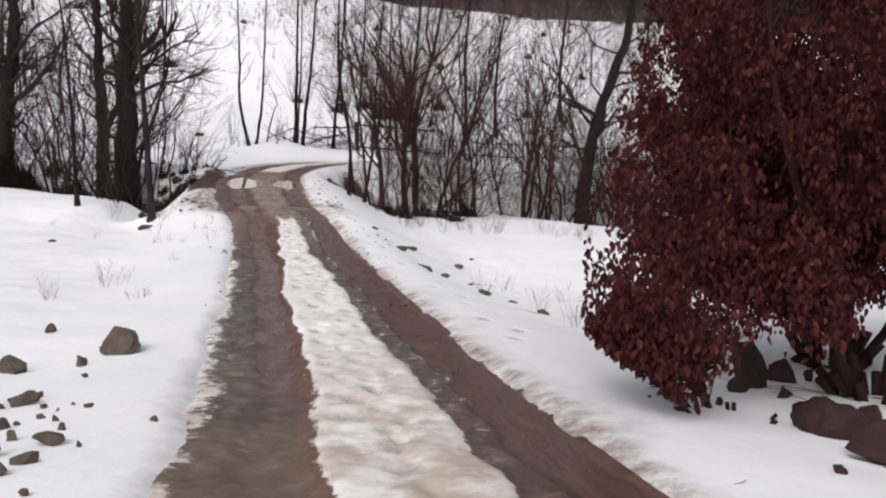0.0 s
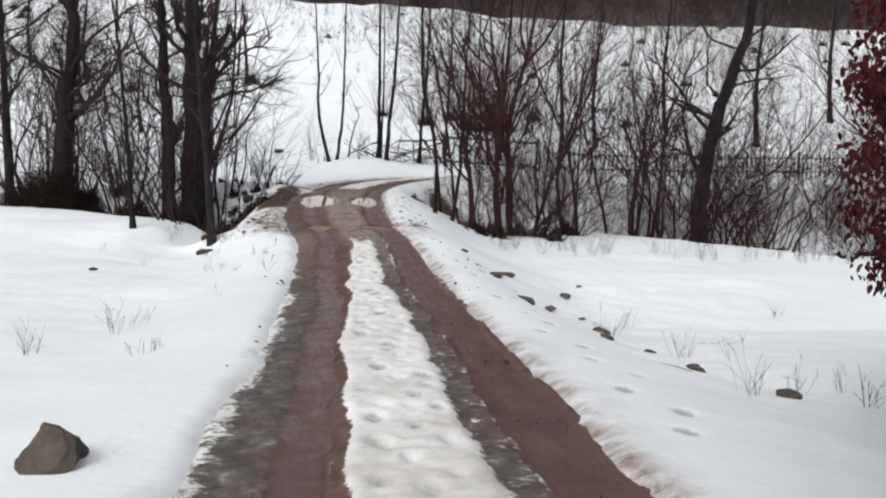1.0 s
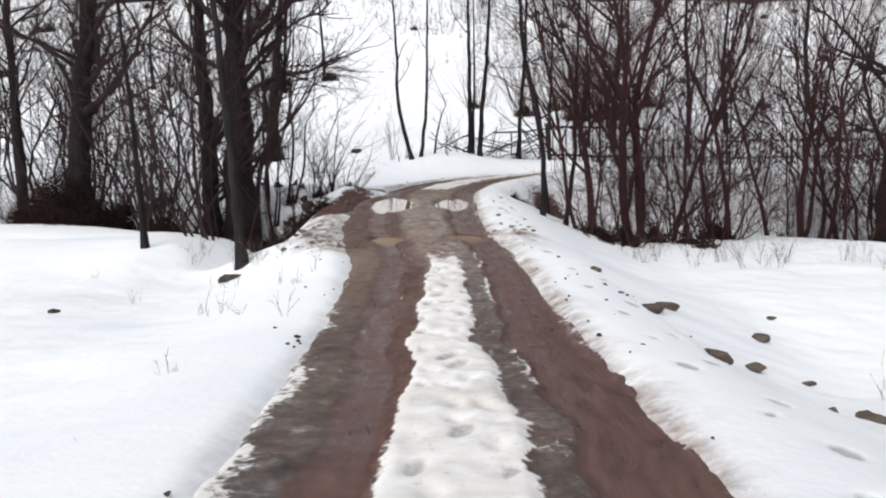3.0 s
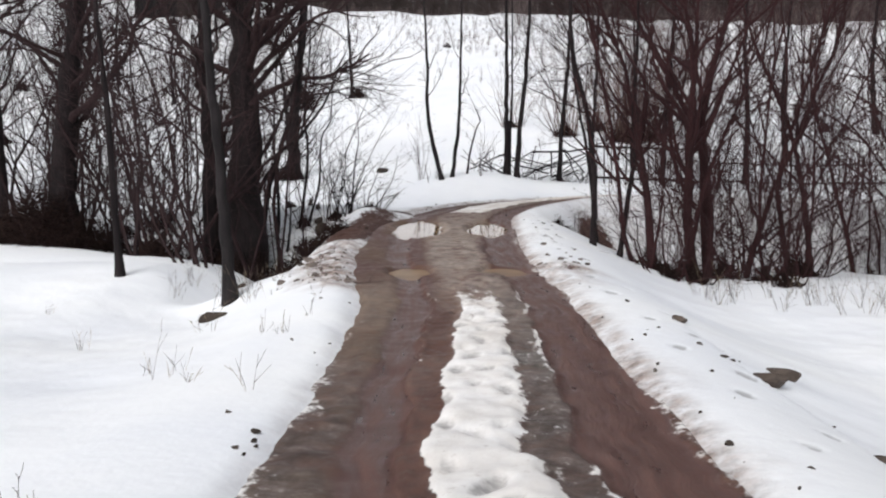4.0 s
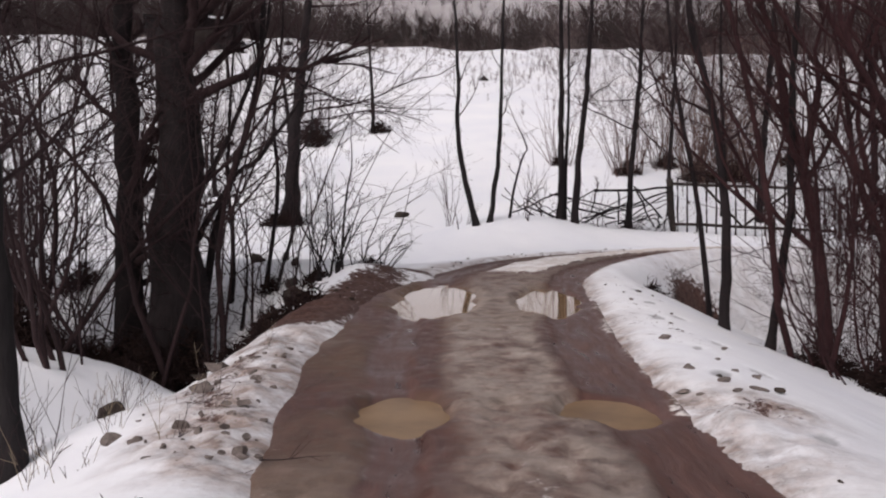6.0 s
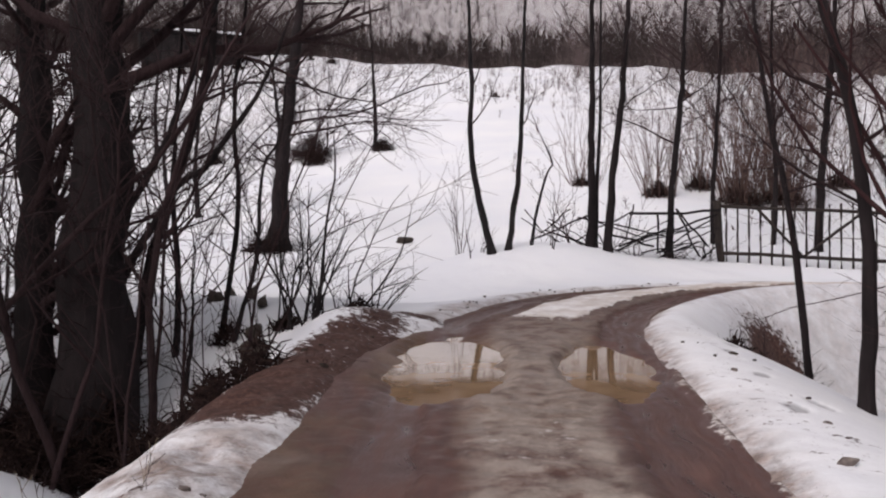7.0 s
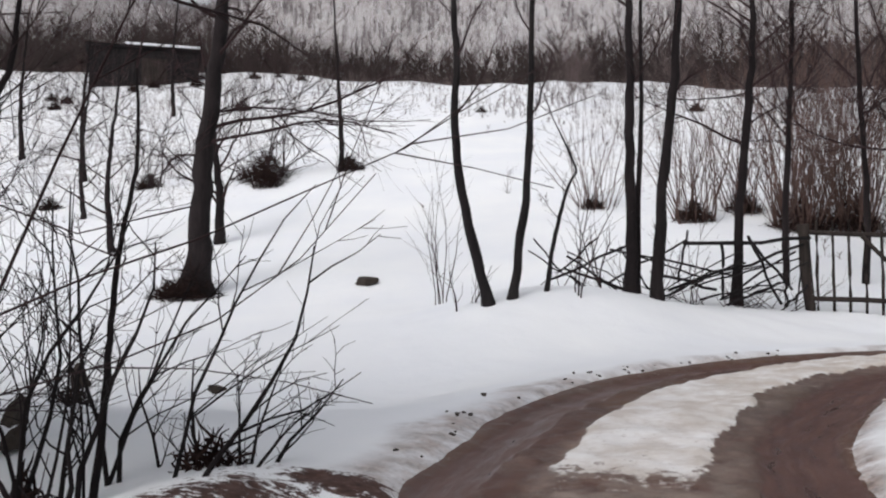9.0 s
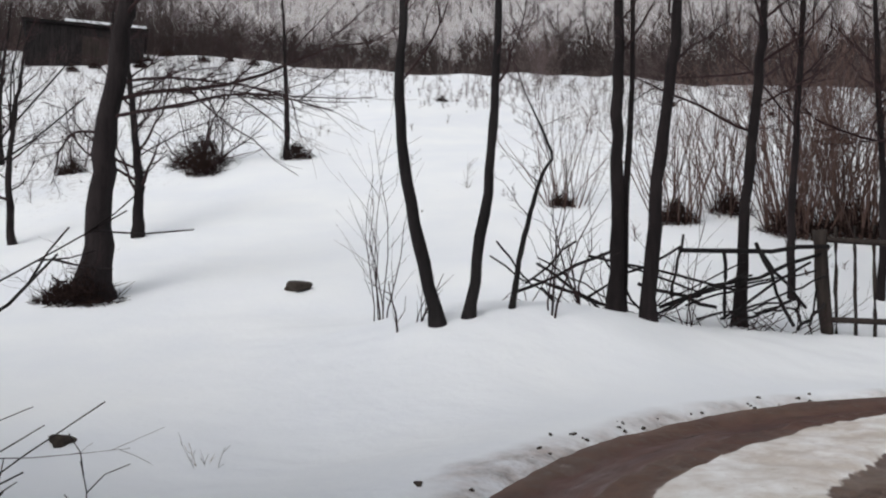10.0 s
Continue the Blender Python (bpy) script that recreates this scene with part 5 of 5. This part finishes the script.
for i in range(46):
    k = rg.randint(485, 560)
    off = -float(half_width(LINE[k, 1], -1)) - abs(rg.gauss(0, .16)) + .03
    stone(LINE[k, 0] + TAN[k, 1] * off, LINE[k, 1] - TAN[k, 0] * off, rg.uniform(.02, .075), 740 + i, EARTH, "crumb of dark earth thrown on the verge", "earth_clod", .5, .2, 1.3, "earth crumbs")


def tuft(x, y, h, seed, n=7, spread=.35):
    """A few dry weed stalks with small seed heads."""
    rg = random.Random(seed)
    root = thing("dry_weed", (x, y, floor_at(x, y)), "dry grey-brown weed stalks sticking out of snow", "weed", "dry weeds")
    for i in range(n):
        t = Tubes()
        th = rg.uniform(0, 6.28)
        d = unit(np.array((math.cos(th) * spread, math.sin(th) * spread, 1)))
        grow(t, (rg.gauss(0, .05), rg.gauss(0, .05), -.06), d, h * rg.uniform(.5, 1.1), .0028, 1, rg, (2,), .2, .0, .5)
        put("stalk", t.mesh("stalk", STRAW if i % 4 == 0 else TWIG), root)


WEEDS = [(-4.58, 16.0, .5), (-3.55, 14.37, .3), (-4.48, 19.2, .35), (-4.86, 14.5, .5), (2.61, 14.5, .6), (2.43, 18.17, .5), (3.25, 15.4, .5), (1.96, 22.9, .5), (3.72, 14.55, .5), (3.77, 15.5, .4), (5.07, 25, .5), (1.41, 17.9, .55), (-4.53, 16.4, .4),
         (-8.35, 25.25, .4), (-10.4, 27.4, .3), (-3.51, 14.7, .3), (-9.69, 30.3, .7), (-9.5, 29.4, .6), (-9.0, 30.8, .7), (-5.32, 24.26, .4), (-5.3, 22.3, .25), (-7.6, 28.2, .7), (-7.3, 28.6, .5), (-8.4, 29.0, .6), (-6.5, 28.02, .45), (-7.0, 27.8, .3), (-7.45, 28.0, .35), (-8.0, 28.3, .5), (-6.9, 28.9, .3), (-8.6, 29.9, .6), (-9.0, 31.2, .7), (-7.5, 28.9, .35), (-10.6, 43.5, .3)]
for i, (x, y, h) in enumerate(WEEDS):
    tuft(x, y, h, 800 + i, 8 if h > .45 else 5)
rg = random.Random(93)
for i in range(16):
    k = rg.randint(300, 420)
    off = -float(half_width(LINE[k, 1], -1)) - rg.uniform(.25, 2.2)
    tuft(LINE[k, 0] + TAN[k, 1] * off, LINE[k, 1] - TAN[k, 0] * off, rg.uniform(.25, .5), 900 + i, 3)
rg = random.Random(91)
for i in range(46):
    x = rg.uniform(-1.6, 9)
    tuft(x, 32.9 + .08 * max(0, x) + rg.uniform(-.8, .8), rg.uniform(.4, .9), 840 + i, 6)
for i, (x, y, a, l) in enumerate([(-4.75, 18.9, .3, .6), (-3.9, 17.0, 2.0, .3), (-5.1, 21.3, .9, 1.0), (-5.4, 22.4, .8, .8), (2.9, 20, .2, .7), (1.1, 19.0, 2.6, .8), (2.2, 15.7, 2.4, .6), (-12.6, 43.2, .2, 1.4), (-8.9, 31.3, .4, .9), (4.6, 9.6, 2.4, 1.2), (4.9, 9.9, 2.7, 1.4), (4.4, 9.0, 2.2, .9), (2.25, 6.6, -.7, .5), (2.35, 6.45, -.5, .4), (-5.75, 27.75, .35, .4), (-6.0, 27.5, .2, .3), (-9.4, 32.0, -.9, 1.0), (-9.35, 31.4, .5, .6), (-7.3, 30.2, .2, .5)]):
    root = thing("fallen_twig", (x, y, floor_at(x, y) + .02), "thin fallen twig lying on the snow", "twig", "fallen twigs")
    t = Tubes()
    grow(t, (0, 0, 0), np.array((math.cos(a), math.sin(a), .02)), l, .006, 1, random.Random(900 + i), (3,), .2, 0)
    put("stem", t.mesh("stem", TWIG), root)


# ---- beech bush with withered leaves ----
def leaf_bush(x, y, seed, label, height=3.6, stems=16, leaves=26000, wide=1.0, low=.12, rise=.5, near=0, lean=(-.15, 0), reach=2.5, foot=-1.2, gap=-.4, leaf=(.022, .044), short=.45):
    """A young beech with withered leaves; the leaves hang above a line that rises away from its low point."""
    rg = random.Random(seed)
    z = floor_at(x, y)
    root = thing("beech_bush", (x, y, z), label, "bush", "beech bushes")
    tips = []
    for i in range(stems + near):
        t = Tubes()
        th = rg.uniform(0, 6.28)
        k = rg.random() ** .5
        if i < stems:
            d = unit(np.array((math.cos(th) * k * wide + lean[0], math.sin(th) * k * wide + lean[1], rg.uniform(.35, 1.2))))
            grow(t, (math.cos(th) * .15, math.sin(th) * .15, -.2), d, height * rg.uniform(.55, 1.15) * (1 + short * min(0, d[0])), .009 * height, 2, rg, (12, 5), .22, .03, .2, .9)
        else:
            th = math.pi + rg.uniform(-.5, 1.2)
            grow(t, (-.2, 0, rg.uniform(.1, .8)), unit(np.array((math.cos(th), math.sin(th), rg.uniform(.05, .4)))), height * rg.uniform(.3, .42), .014, 2, rg, (10, 5), .2, -.01, .2, .8)
        tips.append(np.concatenate(t.v)[::4])
        t.trim(lambda p: math.hypot(p[0], p[1]) < reach * .97 and (math.hypot(p[0], p[1]) < .35 or p[2] > low - .04 + rise * min(abs(p[0] - foot), 3)))
        put("stem", t.mesh("stem", TWIG_RED), root)
    tips = np.concatenate(tips)
    tips = tips[wob(tips[:, 0] + .7 * tips[:, 2], tips[:, 1] + .5 * tips[:, 2], 3.4, seed) > gap]
    pick = np.random.RandomState(seed)
    c = tips[pick.randint(0, len(tips), leaves)] + pick.normal(0, 1, (leaves, 3)) * (.08, .08, .07)
    line = low + rise * np.minimum(np.abs(c[:, 0] - foot), 3)
    c = c[(c[:, 2] > line) & (np.hypot(c[:, 0], c[:, 1]) < reach)]
    n = len(c)

    def norm(v):
        return v / np.linalg.norm(v, axis=1)[:, None]

    s = pick.uniform(leaf[0], leaf[1], (n, 1))
    a = norm(pick.normal(0, .5, (n, 3)) * (1, 1, 0) + (0, 0, -1.0)) * s
    b = norm(np.cross(a, pick.normal(0, 1, (n, 3)) * (1, 1, .3))) * s * .52
    m = norm(np.cross(a, b)) * s * pick.uniform(.1, .45, (n, 1))
    v = np.stack([c - a, c - a * .35 + b + m, c + a * .35 + b * .8 + m, c + a * 1.05, c + a * .35 - b * .8 + m, c - a * .35 - b + m], 1).reshape(-1, 3)
    q = (np.arange(n) * 6)[:, None, None] + np.array([[0, 1, 2, 3], [0, 3, 4, 5]])[None]
    me = bpy.data.meshes.new("foliage")
    me.vertices.add(len(v))
    me.vertices.foreach_set("co", v.astype(np.float32).ravel())
    me.loops.add(q.size)
    me.loops.foreach_set("vertex_index", q.astype(np.int32).ravel())
    me.polygons.add(2 * n)
    me.polygons.foreach_set("loop_start", np.arange(0, q.size, 4, dtype=np.int32))
    me.update(calc_edges=True)
    me.materials.append(RUSSET)
    tagged(put("foliage", me, root, "withered russet leaves"), kind="stuff")


leaf_bush(4.9, 10.0, 5, "dense young beech still holding withered russet leaves", 5.6, 32, 100000, .8, .8, .1, 2, (-.08, 0), 2.0)
leaf_bush(5.3, 12.2, 6, "tall young beech with dark russet leaves behind another", 6.4, 34, 110000, .85, .8, .2, 0, (-.08, 0), 2.6, gap=-.4)
leaf_bush(3.2, 8.55, 7, "low beech with hanging maroon leaves by rocks", 2.3, 15, 15000, .85, .14, .66, 5, (-.12, -.05), 1.22, -.45, -.02, (.026, .043), .2)


# ---- barn on the crest ----
def barn(x, y, turn):
    z = floor_at(x, y) + .2
    root = thing("barn", (x, y, z), "low dark timber barn with a strip of roof snow", "barn")
    root.rotation_euler[2] = turn

    def block(name, lo, hi, mat, label=""):
        bm = bmesh.new()
        bmesh.ops.create_cube(bm, size=1)
        for v in bm.verts:
            v.co = Vector([lo[k] + (v.co[k] + .5) * (hi[k] - lo[k]) for k in range(3)])
        bmesh.ops.bevel(bm, geom=bm.edges[:], offset=.02, segments=1, affect="EDGES")
        me = bpy.data.meshes.new(name)
        bm.to_mesh(me)
        bm.free()
        me.materials.append(mat)
        return put(name, me, root, label)

    block("wall", (-3.6, 0, -1.6), (3.6, 3.8, 2.35), BARK_GREY, "dark weathered board walls")
    for i in range(24):
        block("board", (-3.6 + i * .3, -.035, -1.4), (-3.6 + i * .3 + .27, -.002, 2.3), BARK_GREY)
    block("door", (-.2, -.075, -.3), (1.5, -.04, 1.75), TIMBER, "wide plank door")

    def slope(name, x0, x1, lift, thick, mat, label):
        """A roof slab that falls towards the back."""
        bm = bmesh.new()
        vs = [bm.verts.new((xx, yy, zz + lift + dz)) for dz in (0, thick) for yy, zz in ((-.35, 2.42), (4.2, 1.95)) for xx in (x0, x1)]
        for q in ((0, 1, 3, 2), (4, 6, 7, 5), (0, 4, 5, 1), (2, 3, 7, 6), (0, 2, 6, 4), (1, 5, 7, 3)):
            bm.faces.new([vs[k] for k in q])
        bmesh.ops.recalc_face_normals(bm, faces=bm.faces)
        bmesh.ops.bevel(bm, geom=bm.edges[:], offset=.03, segments=1, affect="EDGES")
        me = bpy.data.meshes.new(name)
        bm.to_mesh(me)
        bm.free()
        me.materials.append(mat)
        put(name, me, root, label)

    slope("roof", -3.85, 3.85, 0, .14, BARK_GREY, "dark boarded roof slab")
    slope("roof_snow", -1.3, 3.7, .142, .17, ROOF_SNOW, "strip of snow lying on the roof")


barn(-43.9, 90.2, .58)
